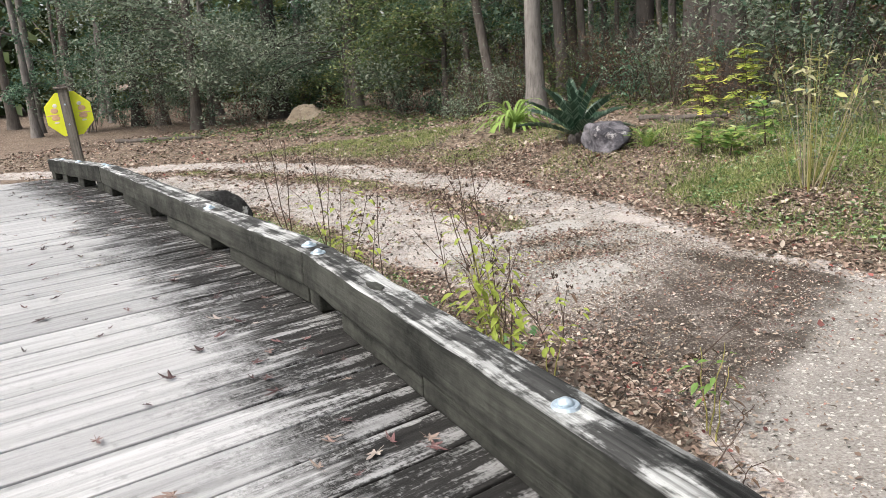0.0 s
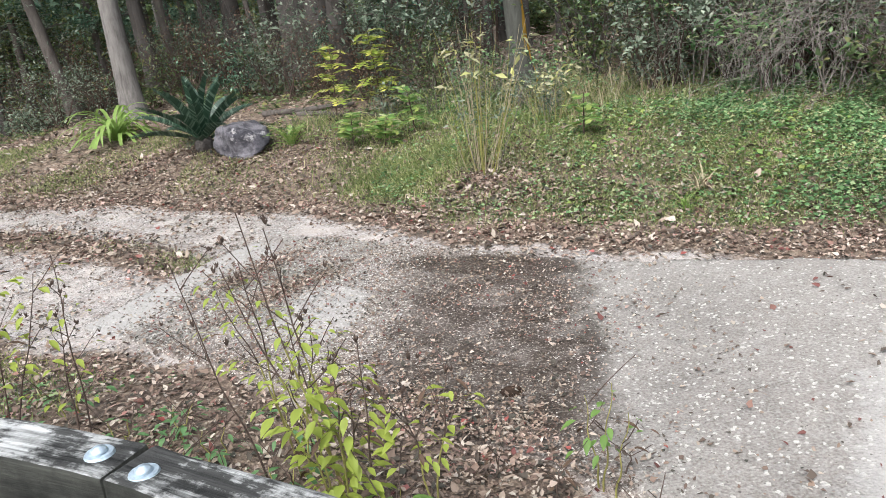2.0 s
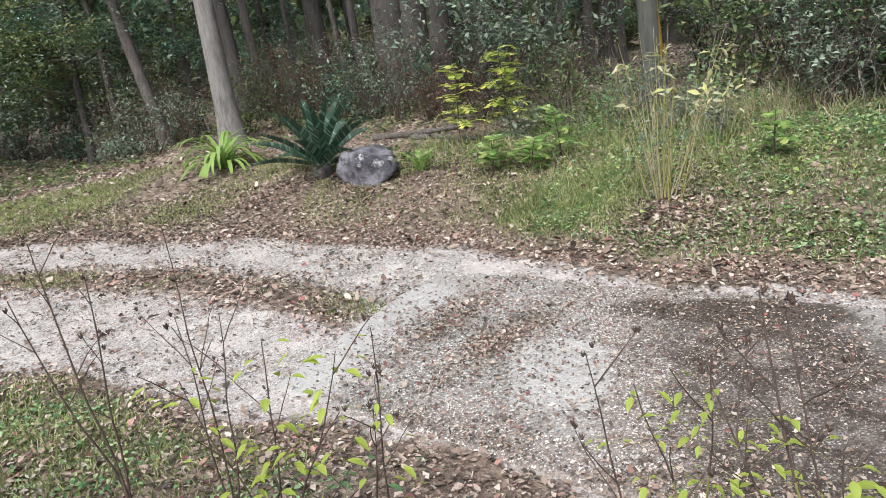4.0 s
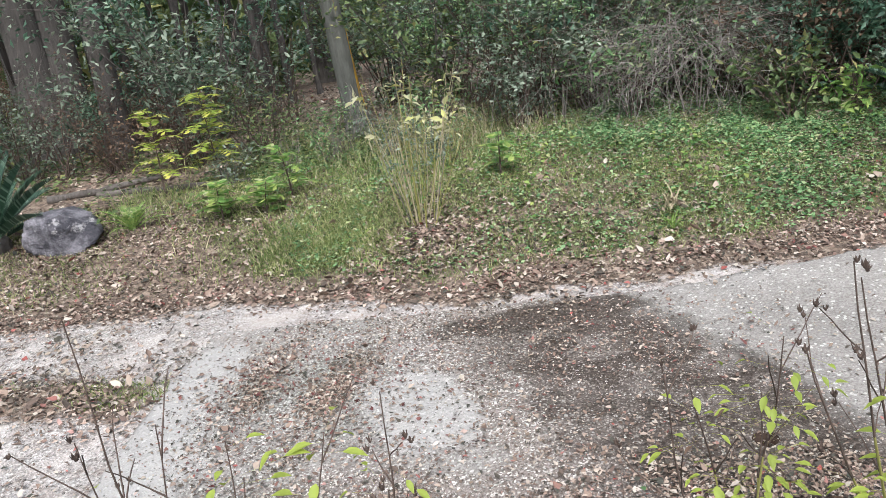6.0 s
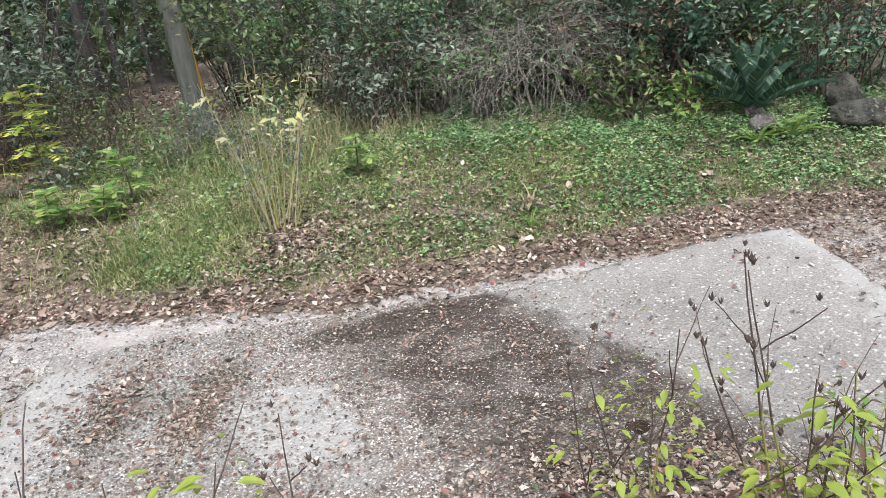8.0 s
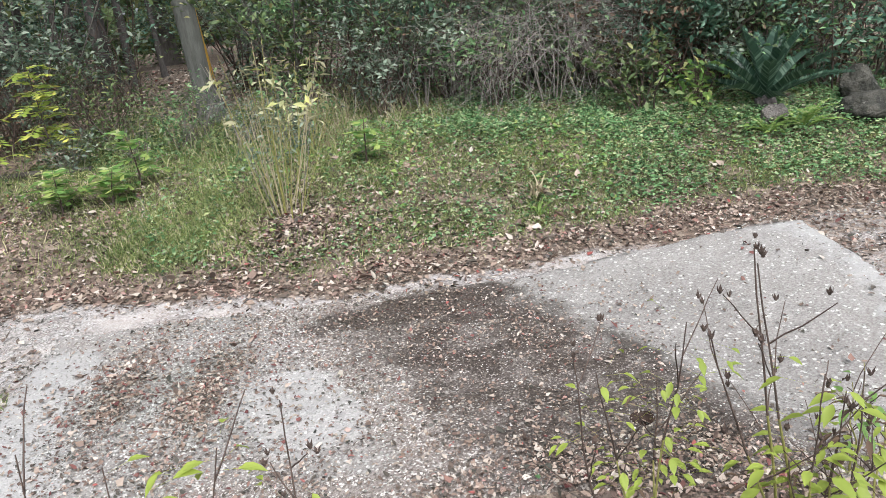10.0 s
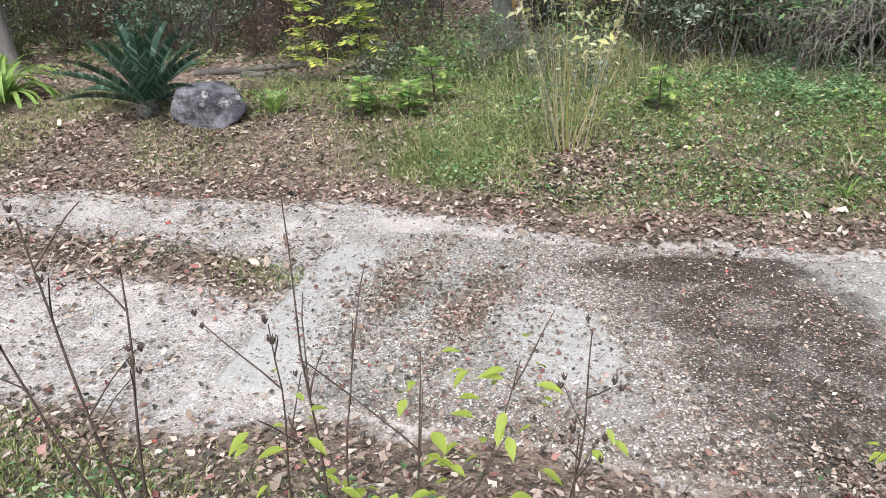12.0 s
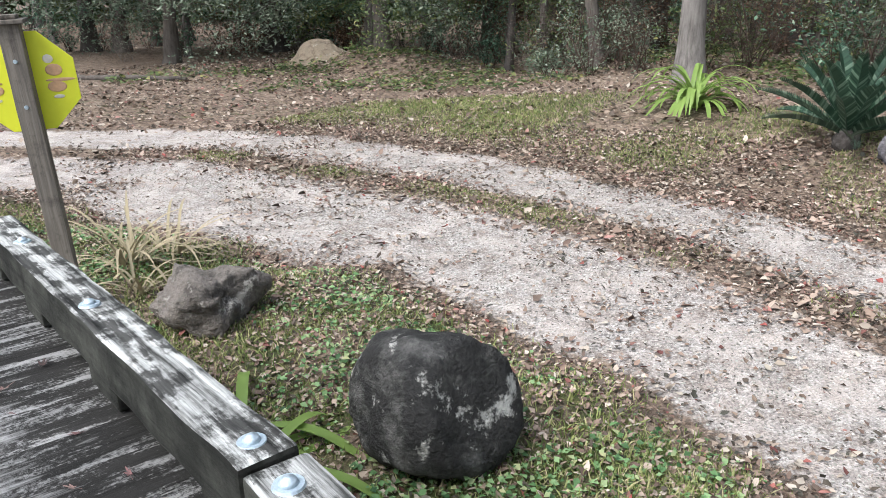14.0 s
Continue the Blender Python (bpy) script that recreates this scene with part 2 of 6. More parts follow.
GROUND, CONCRETE = mat_ground(), mat_concrete()
PLANK = mat_wood("weathered_deck_board", (0.50, 0.49, 0.485), (0.30, 0.295, 0.29), 1, 0.54, 0.42, 0.5, True, 2.6, 0.985)
BEAM = mat_wood("dark_beam", (0.072, 0.073, 0.062), (0.030, 0.030, 0.026), 0, 0.52, 0.9, 0.2, False, 2.2, 0.75)
BEAM_TOP = mat_wood("pale_beam_top", (0.64, 0.64, 0.62), (0.05, 0.05, 0.047), 0, 0.492, 0.85, 0.25, False, 6.0, 0.93, True)
POST = mat_wood("grey_post", (0.27, 0.235, 0.20), (0.12, 0.105, 0.09), 2, 0.62, 0.85)
DARK_ROCK = mat_rock("black_lichen_boulder", (0.25, 0.245, 0.235), (0.052, 0.051, 0.050), (0.50, 0.49, 0.46), 3.4, 0.40)
GREY_ROCK = mat_rock("grey_limestone", (0.34, 0.31, 0.285), (0.10, 0.09, 0.08), (0.50, 0.47, 0.43), 4.0, 0.54)
MOSSY_ROCK = mat_rock("mossy_grey_boulder", (0.17, 0.16, 0.135), (0.055, 0.055, 0.045), (0.26, 0.25, 0.21), 3.5, 0.5)
PALE_ROCK = mat_rock("lilac_grey_rock", (0.33, 0.315, 0.335), (0.10, 0.097, 0.11), (0.42, 0.40, 0.40), 3.0, 0.48)
SAND = mat_rock("dry_sand", (0.46, 0.40, 0.325), (0.27, 0.215, 0.165), (0.52, 0.47, 0.40), 5.0, 0.58)
PEBBLE = mat_leaf("pebbles", [(0.0, (0.13, 0.112, 0.102)), (0.35, (0.28, 0.25, 0.23)), (0.7, (0.45, 0.42, 0.39)), (1.0, (0.66, 0.63, 0.60))], 0.9, 0)
FALLEN = mat_leaf("fallen_leaves", [(0.0, (0.06, 0.058, 0.046)), (0.3, (0.155, 0.102, 0.082)), (0.55, (0.28, 0.195, 0.152)), (0.78, (0.42, 0.325, 0.265)), (0.95, (0.54, 0.465, 0.40)), (1.0, (0.30, 0.07, 0.06))], 0.75, 0)
DECK_LEAF = mat_leaf("wet_deck_leaves", [(0.0, (0.045, 0.03, 0.028)), (0.35, (0.085, 0.045, 0.044)), (0.6, (0.20, 0.10, 0.098)), (0.82, (0.25, 0.185, 0.155)), (1.0, (0.46, 0.40, 0.36))], 0.55, 0, True)
RED_FALLEN = mat_leaf("red_fallen_leaves", [(0.0, (0.10, 0.03, 0.028)), (0.5, (0.19, 0.075, 0.065)), (1.0, (0.27, 0.16, 0.125))], 0.7, 0)
TURF = mat_leaf("grass_blades", [(0.0, (0.10, 0.145, 0.045)), (0.35, (0.22, 0.285, 0.09)), (0.72, (0.38, 0.40, 0.16)), (1.0, (0.62, 0.53, 0.34))], 0.6, 0.35)
COVER = mat_leaf("ground_cover", [(0.0, (0.055, 0.12, 0.05)), (0.4, (0.175, 0.32, 0.13)), (0.75, (0.34, 0.50, 0.24)), (1.0, (0.56, 0.54, 0.30))], 0.42, 0.35)
STRAW = mat_leaf("dry_stalks", [(0.0, (0.24, 0.18, 0.11)), (0.5, (0.42, 0.34, 0.22)), (1.0, (0.60, 0.52, 0.38))], 0.8, 0.1)
DARK_LEAF = mat_leaf("evergreen_leaves", [(0.0, (0.035, 0.08, 0.05)), (0.45, (0.10, 0.19, 0.125)), (0.8, (0.19, 0.31, 0.21)), (1.0, (0.36, 0.46, 0.33))], 0.4, 0.3)
MID_LEAF = mat_leaf("woodland_leaves", [(0.0, (0.05, 0.075, 0.03)), (0.45, (0.125, 0.175, 0.07)), (0.8, (0.21, 0.265, 0.105)), (1.0, (0.38, 0.34, 0.14))], 0.5, 0.35)
SAGE_LEAF = mat_leaf("sage_leaves", [(0.0, (0.09, 0.12, 0.085)), (0.5, (0.20, 0.25, 0.18)), (1.0, (0.42, 0.46, 0.36))], 0.5, 0.35)
BROWN_LEAF = mat_leaf("withered_leaves", [(0.0, (0.08, 0.05, 0.036)), (0.6, (0.17, 0.105, 0.07)), (1.0, (0.32, 0.21, 0.145))], 0.8, 0.15)
YELLOW_LEAF = mat_leaf("yellow_green_leaves", [(0.0, (0.26, 0.34, 0.06)), (0.5, (0.46, 0.52, 0.10)), (0.85, (0.68, 0.62, 0.14)), (1.0, (0.66, 0.62, 0.36))], 0.5, 0.4)
LIME_LEAF = mat_leaf("lime_leaves", [(0.0, (0.12, 0.24, 0.06)), (0.5, (0.25, 0.39, 0.10)), (0.85, (0.44, 0.50, 0.15)), (1.0, (0.55, 0.55, 0.33))], 0.5, 0.4)
PALE_LEAF = mat_leaf("pale_leaves", [(0.0, (0.42, 0.38, 0.22)), (0.6, (0.60, 0.56, 0.36)), (1.0, (0.62, 0.60, 0.20))], 0.6, 0.35)
CYCAD_LEAF = mat_leaf("cycad_fronds", [(0.0, (0.024, 0.052, 0.034)), (0.6, (0.05, 0.098, 0.062)), (1.0, (0.20, 0.27, 0.20))], 0.36, 0.15)
TWIG = mat_plain("dark_twig", (0.085, 0.06, 0.048), 0.9, 0, 0.4, 20)
BUSH_TWIG = mat_plain("brown_grey_twig", (0.19, 0.165, 0.145), 0.9, 0, 0.4, 6)
GREEN_STEM = mat_plain("green_stem", (0.25, 0.235, 0.075), 0.7, 0, 0.3, 8)
GREY_TWIG = mat_plain("grey_vine", (0.27, 0.24, 0.215), 0.9, 0, 0.35, 6)
BARK_PALE = mat_bark("pale_grey_bark", (0.24, 0.22, 0.205), (0.07, 0.062, 0.056))
BARK_DARK = mat_bark("dark_bark", (0.10, 0.088, 0.08), (0.028, 0.024, 0.022))
BARK_MID = mat_bark("brown_bark", (0.15, 0.13, 0.115), (0.045, 0.038, 0.033))
BARK_ORANGE = mat_bark("bark_with_orange_algae", (0.12, 0.12, 0.105), (0.04, 0.038, 0.032), 1.0, (0.42, 0.24, 0.03))
STEEL = mat_plain("galvanised_steel", (0.48, 0.56, 0.62), 0.45, 0.6, 0.25, 60)
YELLOW = mat_plain("yellow_sign_paint", (0.72, 0.74, 0.04), 0.5, 0, 0.08, 5)
SIGN_RED = mat_plain("faded_print", (0.62, 0.38, 0.22), 0.6, 0, 0.2, 20)
SIGN_PALE = mat_plain("pale_print", (0.72, 0.66, 0.55), 0.6, 0, 0.15, 20)
WATER, wnt, wb = shader("puddle_water", 0.08)
wb.inputs["Base Color"].default_value = (0.035, 0.026, 0.02, 1)
wb.inputs["Specular IOR Level"].default_value = 0.25
wnt.links.new(ramp(wnt, noise_tex(wnt, 14), [(0.4, (0.030, 0.019, 0.014)), (0.7, (0.06, 0.04, 0.03))]), wb.inputs["Base Color"])

# ---- mesh helpers ----
def mesh_of(name, verts, faces, material, smooth=False):
    me = bpy.data.meshes.new(name)
    me.from_pydata([tuple(map(float, v)) for v in verts], [], [tuple(map(int, q)) for q in faces])
    me.materials.append(material)
    if smooth:
        me.polygons.foreach_set("use_smooth", [True] * len(me.polygons))
    me.update()
    return me


def fast_mesh(name, verts, quads, material):
    """A mesh from number arrays of corners and of faces with equally many corners."""
    me = bpy.data.meshes.new(name)
    verts, quads = np.asarray(verts, np.float32), np.asarray(quads, np.int32)
    n, k = quads.shape
    me.vertices.add(len(verts))
    me.vertices.foreach_set("co", verts.ravel())
    me.loops.add(n * k)
    me.loops.foreach_set("vertex_index", quads.ravel())
    me.polygons.add(n)
    me.polygons.foreach_set("loop_start", np.arange(0, n * k, k, dtype=np.int32))
    me.update(calc_edges=True)
    me.materials.append(material)
    return me


def empty(name, at=(0, 0, 0)):
    ob = new(name)
    ob.location = at
    ob.empty_display_size = 0.1
    return ob


def part(name, me, parent, label=""):
    """One mesh as one object under a thing; mesh coordinates are the parent's own."""
    ob = new(name, me)
    ob.parent = parent
    return tagged(ob, label)


def bm_mesh(name, bm, material, smooth=False):
    me = bpy.data.meshes.new(name)
    bm.to_mesh(me)
    bm.free()
    me.materials.append(material)
    if smooth:
        me.polygons.foreach_set("use_smooth", [True] * len(me.polygons))
    return me


def box_mesh(name, lo, hi, material, bevel=0.006, rough=0.0, cuts=0, seed=0):
    """A bevelled, slightly uneven piece of timber."""
    bm = bmesh.new()
    bmesh.ops.create_cube(bm, size=1)
    size = [b - a for a, b in zip(lo, hi)]
    for v in bm.verts:
        v.co = Vector([lo[k] + (v.co[k] + 0.5) * size[k] for k in range(3)])
    bmesh.ops.bevel(bm, geom=bm.edges[:], offset=bevel, segments=2, affect="EDGES", profile=0.6)
    if cuts:
        axis = size.index(max(size))
        for k in range(1, cuts):
            co = [0, 0, 0]
            co[axis] = lo[axis] + size[axis] * k / cuts
            no = [0, 0, 0]
            no[axis] = 1
            bmesh.ops.bisect_plane(bm, geom=bm.verts[:] + bm.edges[:] + bm.faces[:], plane_co=co, plane_no=no)
    if rough:
        for v in bm.verts:
            v.co += noise.noise_vector(v.co * 6 + Vector((seed, seed * 2, 0))) * rough
    return bm_mesh(name, bm, material)


def tube(points, radii, sides=6):
    """Corners and quads of a round stem along points."""
    pts = [Vector(p) for p in points]
    vs, fs = [], []
    side = Vector((1, 0, 0))
    for k, p in enumerate(pts):
        d = (pts[min(k + 1, len(pts) - 1)] - pts[max(k - 1, 0)]).normalized()
        side = (side - d * side.dot(d)).normalized() if (side - d * side.dot(d)).length > 1e-3 else d.orthogonal().normalized()
        other = d.cross(side)
        for j in range(sides):
            a = 2 * math.pi * j / sides
            vs.append(p + (side * math.cos(a) + other * math.sin(a)) * radii[k])
    for k in range(len(pts) - 1):
        for j in range(sides):
            a, b = k * sides + j, k * sides + (j + 1) % sides
            fs.append((a, b, b + sides, a + sides))
    return vs, fs


def tubes_mesh(name, list_of, material, sides=5, smooth=True):
    vs, fs = [], []
    for points, radii in list_of:
        v, q = tube(points, radii, sides)
        fs += [tuple(i + len(vs) for i in t) for t in q]
        vs += v
    return mesh_of(name, vs, fs, material, smooth)


def leaf_mesh(name, at, along, up, length, width, material, fold=0.25):
    """Many pointed leaves, each a folded blade of six corners: at (n,3), its direction and its upper side."""
    at, along, up = (np.asarray(a, float) for a in (at, along, up))
    n = len(at)
    length, width = np.broadcast_to(length, n)[:, None], np.broadcast_to(width, n)[:, None]
    along = along / np.linalg.norm(along, axis=1, keepdims=True)
    side = np.cross(along, up)
    side /= np.maximum(np.linalg.norm(side, axis=1, keepdims=True), 1e-6)
    nor = np.cross(side, along)
    lift = nor * width * fold
    c = np.stack([at, at + along * length * 0.45 + side * width * 0.5 + lift, at + along * length - lift * 0.5, at + along * length * 0.45 - side * width * 0.5 + lift], 1)
    base = np.arange(n)[:, None] * 4
    tri = np.concatenate([base + np.array([0, 1, 2]), base + np.array([0, 2, 3])], 0)
    return fast_mesh(name, c.reshape(-1, 3), tri, material)


def dead_leaf_mesh(name, at, along, up, length, width, material):
    """Many dry leaves with a rounded outline, folded along the midrib and curled at the tip."""
    at, along, up = (np.asarray(a, float) for a in (at, along, up))
    n = len(at)
    length, width = np.broadcast_to(length, n)[:, None], np.broadcast_to(width, n)[:, None]
    along = along / np.linalg.norm(along, axis=1, keepdims=True)
    side = np.cross(along, up)
    side /= np.maximum(np.linalg.norm(side, axis=1, keepdims=True), 1e-6)
    nor = np.cross(side, along)
    curl = np.random.rand(n, 1) * 0.9 - 0.15
    r = lambda: 0.55 + 0.75 * np.random.rand(n, 1)  # noqa: E731
    p = lambda f, w, h: at + along * length * f + side * width * w + nor * width * h  # noqa: E731
    c = np.stack([at, p(0.26, 0.5 * r(), 0.26), p(0.66, 0.30 * r(), 0.16 + curl * 0.4), p(1.0, 0.0, curl * 0.8), p(0.70, -0.30 * r(), 0.16 + curl * 0.4), p(0.30, -0.5 * r(), 0.26)], 1)
    base = np.arange(n)[:, None] * 6
    return fast_mesh(name, c.reshape(-1, 3), np.concatenate([base + np.array([0, 1, 2, 3]), base + np.array([0, 3, 4, 5])], 0), material)


def blade_mesh(name, at, along, length, width, material):
    """Many narrow blades that bend over at the tip."""
    at, along = np.asarray(at, float), np.asarray(along, float)
    n = len(at)
    length, width = np.broadcast_to(length, n)[:, None], np.broadcast_to(width, n)[:, None]
    along = along / np.linalg.norm(along, axis=1, keepdims=True)
    turn = np.random.rand(n, 1) * 6.283
    flat = np.concatenate([np.cos(turn), np.sin(turn), np.zeros((n, 1))], 1)
    side = np.cross(along, flat)
    side /= np.maximum(np.linalg.norm(side, axis=1, keepdims=True), 1e-6)
    mid = at + along * length * 0.55
    tip = mid + (along * 0.6 + flat * 0.35 + np.array([0, 0, -0.25])) * length * 0.5
    c = np.stack([at - side * width * 0.5, at + side * width * 0.5, mid + side * width * 0.4, mid - side * width * 0.4, tip], 1)
    base = np.arange(n)[:, None] * 5
    tri = np.concatenate([base + np.array(q) for q in ([0, 1, 2], [0, 2, 3], [3, 2, 4])], 0)
    return fast_mesh(name, c.reshape(-1, 3), tri, material)


def scatter_dirs(n, flat=1.0):
    d = np.random.randn(n, 3)
    d[:, 2] *= flat
    return d / np.linalg.norm(d, axis=1, keepdims=True)

# ---- the plan: gravel drive, lawn bank, verge ----
FAR_X, FAR_Y = [-44.5, -22.1, -17.62, -13.81, -11.68, -8.72, -6.32, -4.66, -2.73, -1.34, -0.47, 0.83, 2.15, 3.33, 5.0, 8.0, 14.0, 40.0], [-2.48, 4.46, 6.26, 8.27, 9.73, 10.14, 9.77, 9.26, 8.51, 7.66, 6.97, 6.29, 5.86, 5.34, 4.1, 2.6, 0.0, -10.0]
NEAR_X, NEAR_Y = [-44.5, -22.1, -17.62, -13.14, -10.9, -9.16, -6.88, -5.37, -4.1, -3.2, -2.2, -0.78, 0.1, 0.3, 0.8, 1.05, 2.2, 4.0, 8.0, 40.0], [-6.96, 1.55, 3.46, 5.36, 6.37, 6.18, 6.49, 6.15, 5.59, 5.26, 4.85, 4.31, 3.83, 3.3, 2.95, 2.75, 2.1, 1.0, -1.0, -16.0]
MID_X, MID_Y = [-44.5, -22.1, -17.62, -12.47, -10.9, -8.93, -6.83, -5.24, -3.89, -2.77], [-4.72, 3.01, 4.8, 7.38, 8.27, 8.42, 8.37, 8.02, 7.36, 6.71]


def step(a, lo, hi):
    k = np.clip((a - lo) / (hi - lo), 0, 1)
    return k * k * (3 - 2 * k)


def wave(x, y, s, k=0.0):
    return (np.sin(x * s + 1.3 * k) * np.cos(y * s * 1.13 + 0.7 + k) + np.sin((x + y) * s * 0.63 + 2.1 * k) + np.cos((x - 0.6 * y) * s * 1.71 + k)) / 3


def far_edge(x):
    x = np.asarray(x, float)
    return np.interp(x, FAR_X, FAR_Y) + 0.09 * np.sin(2.3 * x) + 0.05 * np.sin(5.3 * x + 1.0)


def near_edge(x):
    x = np.asarray(x, float)
    return np.interp(x, NEAR_X, NEAR_Y) + 0.08 * np.sin(2.9 * x + 2.0) + 0.05 * np.sin(6.1 * x)


def ground_z(x, y):
    x, y = np.asarray(x, float), np.asarray(y, float)
    z = 0.0041 * np.clip(x, -6, 3) + 0.0177 * np.clip(y, 2, 9) - 0.149
    beyond = (y - far_edge(x)) * 0.85
    bank = 0.46 * step(beyond, 0.0, 2.8) + 0.35 * step(beyond, 2.5, 7.0)
    z = z + bank * (1 - 0.92 * step(-x, 7.0, 12.0)) + step(beyond, 3, 14) * 0.12 * wave(x, y, 0.55)
    # the verge stands a little over the drive and climbs to the boardwalk's far end
    before = (near_edge(x) - y) * 0.85
    z = z + 0.18 * step(before, 0.0, 0.9) + 0.66 * step(-x, 6.9, 8.6) * step(4.5 - y, 0.0, 1.3)
    z = z + 0.11 * step(x, 0.5, 2.3) + 0.012 * wave(x, y, 3.1) + 0.006 * wave(x, y, 8.3, 2.0)
    z = z + 0.42 * np.exp(-(((x + 14.6) / 2.0) ** 2 + ((y - 16.7) / 0.9) ** 2)) * (1 + 0.3 * wave(x, y, 2.6))
    ridge = np.exp(-(((y - np.interp(x, MID_X, MID_Y)) / 0.45) ** 2)) * step(-x, 2.6, 3.4)
    return z + 0.035 * ridge


def line_band(x, y, xs, ys, half):
    return np.clip(1 - np.abs(y - np.interp(x, xs, ys)) / half, 0, 1)


def gravel_mask(x, y):
    inside = np.minimum(y - near_edge(x), far_edge(x) - y)
    g = np.clip(0.5 + inside / 0.5, 0, 1)
    strip = np.clip(1.15 - np.abs(y - np.interp(x, MID_X, MID_Y)) / 0.58, 0, 1) * step(-x, 2.7, 3.0)
    return np.clip((g - 0.8 * strip) * (1 - 0.5 * step(x, 1.0, 2.0)), 0, 1)


def grass_mask(x, y):
    beyond = y - far_edge(x)
    lawn = step(beyond, 0.2, 1.0) * step(x, -3.2, -1.2) * (1 - step(y - (12.3 - 0.55 * np.clip(x, 0, 9)), 0, 1.2))
    left = 0.42 * step(beyond, 0.3, 1.2) * (1 - step(x, -4.5, -2.5)) * (1 - step(beyond, 2.6, 3.6))
    verge = step(near_edge(x) - y, 0.1, 0.6) * step(-x, 3.4, 4.4) * 0.85
    return np.clip(np.maximum(np.maximum(lawn, left), verge), 0, 1)


def axis_steps(lo, hi, fine_lo, fine_hi, fine):
    a = list(np.arange(fine_lo, fine_hi, fine))
    s, x = fine, fine_lo
    left = []
    while x > lo:
        s *= 1.16
        x -= s
        left.append(x)
    s, x = fine, a[-1]
    while x < hi:
        s *= 1.16
        x += s
        a.append(x)
    return np.array(left[::-1] + a)


def attribute(me, name, values):
    a = me.attributes.new(name, "FLOAT", "POINT")
    a.data.foreach_set("value", np.asarray(values, np.float32).ravel())


gx, gy = axis_steps(-600, 600, -13.0, 7.0, 0.085), axis_steps(-600, 600, 1.0, 14.0, 0.085)
X, Y = np.meshgrid(gx, gy)
Z = ground_z(X, Y)
ids = np.arange(X.size).reshape(X.shape)
quads = np.stack([ids[:-1, :-1], ids[:-1, 1:], ids[1:, 1:], ids[1:, :-1]], -1).reshape(-1, 4)
ground_me = fast_mesh("ground", np.stack([X, Y, Z], -1).reshape(-1, 3), quads, GROUND)
ground_me.polygons.foreach_set("use_smooth", [True] * len(ground_me.polygons))
attribute(ground_me, "gravel", gravel_mask(X, Y))
attribute(ground_me, "grass", grass_mask(X, Y))
attribute(ground_me, "wet", np.exp(-(((X + 0.1) / 0.9) ** 2 + ((Y - 6.4) / 0.35) ** 2)) * 0.6)
ground = tagged(new("ground", ground_me), "leaf-strewn woodland ground with a pale gravel drive and grassy banks", "ground", kind="structure")

# ---- the concrete slab across the drive ----
SLAB = [Vector((-2.36, 7.60)), Vector((2.60, 5.22)), Vector((1.24, 2.90)), Vector((-3.20, 5.58))]


def slab_z(x, y):
    x, y = np.asarray(x, float), np.asarray(y, float)
    dip = 0.022 * np.exp(-(((x + 0.06) / 0.20) ** 2 + ((y - 4.28) / 0.13) ** 2)) * (1 + 0.5 * wave(x, y, 17.0))
    return ground_z(x, y) + 0.034 + 0.05 * step(x, 0.7, 2.3) - dip


nu, nv = 190, 90
U, V = np.meshgrid(np.linspace(0, 1, nu), np.linspace(0, 1, nv))
SX = (SLAB[0].x * (1 - U) + SLAB[1].x * U) * (1 - V) + (SLAB[3].x * (1 - U) + SLAB[2].x * U) * V
SY = (SLAB[0].y * (1 - U) + SLAB[1].y * U) * (1 - V) + (SLAB[3].y * (1 - U) + SLAB[2].y * U) * V
edge = np.minimum(np.minimum(U, 1 - U) * 5.4, np.minimum(V, 1 - V) * 2.4)
jit = np.exp(-edge / 0.06)
SX, SY = SX + jit * (0.018 * wave(SX, SY, 9.0) + 0.02 * wave(SX, SY, 31.0)), SY + jit * (0.018 * wave(SX, SY, 11.0, 1.0) + 0.02 * wave(SX, SY, 37.0, 2.0))
SZ = slab_z(SX, SY) - np.exp(-edge / 0.018) * 0.012 - 0.012 * step(V, 0.86, 1.0) * (1 - step(U, 0.75, 0.9))
top = np.stack([SX, SY, SZ], -1).reshape(-1, 3)
ids = np.arange(nu * nv).reshape(nv, nu)
q = np.stack([ids[:-1, :-1], ids[1:, :-1], ids[1:, 1:], ids[:-1, 1:]], -1).reshape(-1, 4)
rim = np.concatenate([ids[0, :], ids[1:, -1], ids[-1, -2::-1], ids[-2:0:-1, 0]])
low = top[rim] - np.array([0, 0, 0.12])
n0 = len(top)
rq = np.array([(rim[k], rim[(k + 1) % len(rim)], n0 + (k + 1) % len(rim), n0 + k) for k in range(len(rim))])
slab_me = fast_mesh("concrete_slab", np.concatenate([top, low]), np.concatenate([q, rq]), CONCRETE)
ax, ay = np.concatenate([SX.ravel(), low[:, 0]]), np.concatenate([SY.ravel(), low[:, 1]])
wet = 0.80 * np.exp(-((np.maximum(np.abs(ax + 0.15) - 0.42, 0) / 0.42) ** 2 + (np.maximum(np.abs(ay - 4.9) - 0.9, 0) / 0.6) ** 2))
wet = np.maximum(wet, 0.95 * np.exp(-(((ax - 0.42 - (ay - 4.6) * 0.05) / 0.16) ** 2 + ((ay - 4.6) / 1.1) ** 2)))
wet = np.maximum(wet, 1.7 * np.exp(-(((ax + 0.15) / 0.85) ** 2 + ((ay - 6.2 + 0.25 * (ax + 0.15)) / 0.24) ** 2)))
wet = wet * step(-ax + 0.05 * np.sin(ay * 7), -0.78, -0.45)
attribute(slab_me, "wet", np.clip(wet, 0, 1.7))
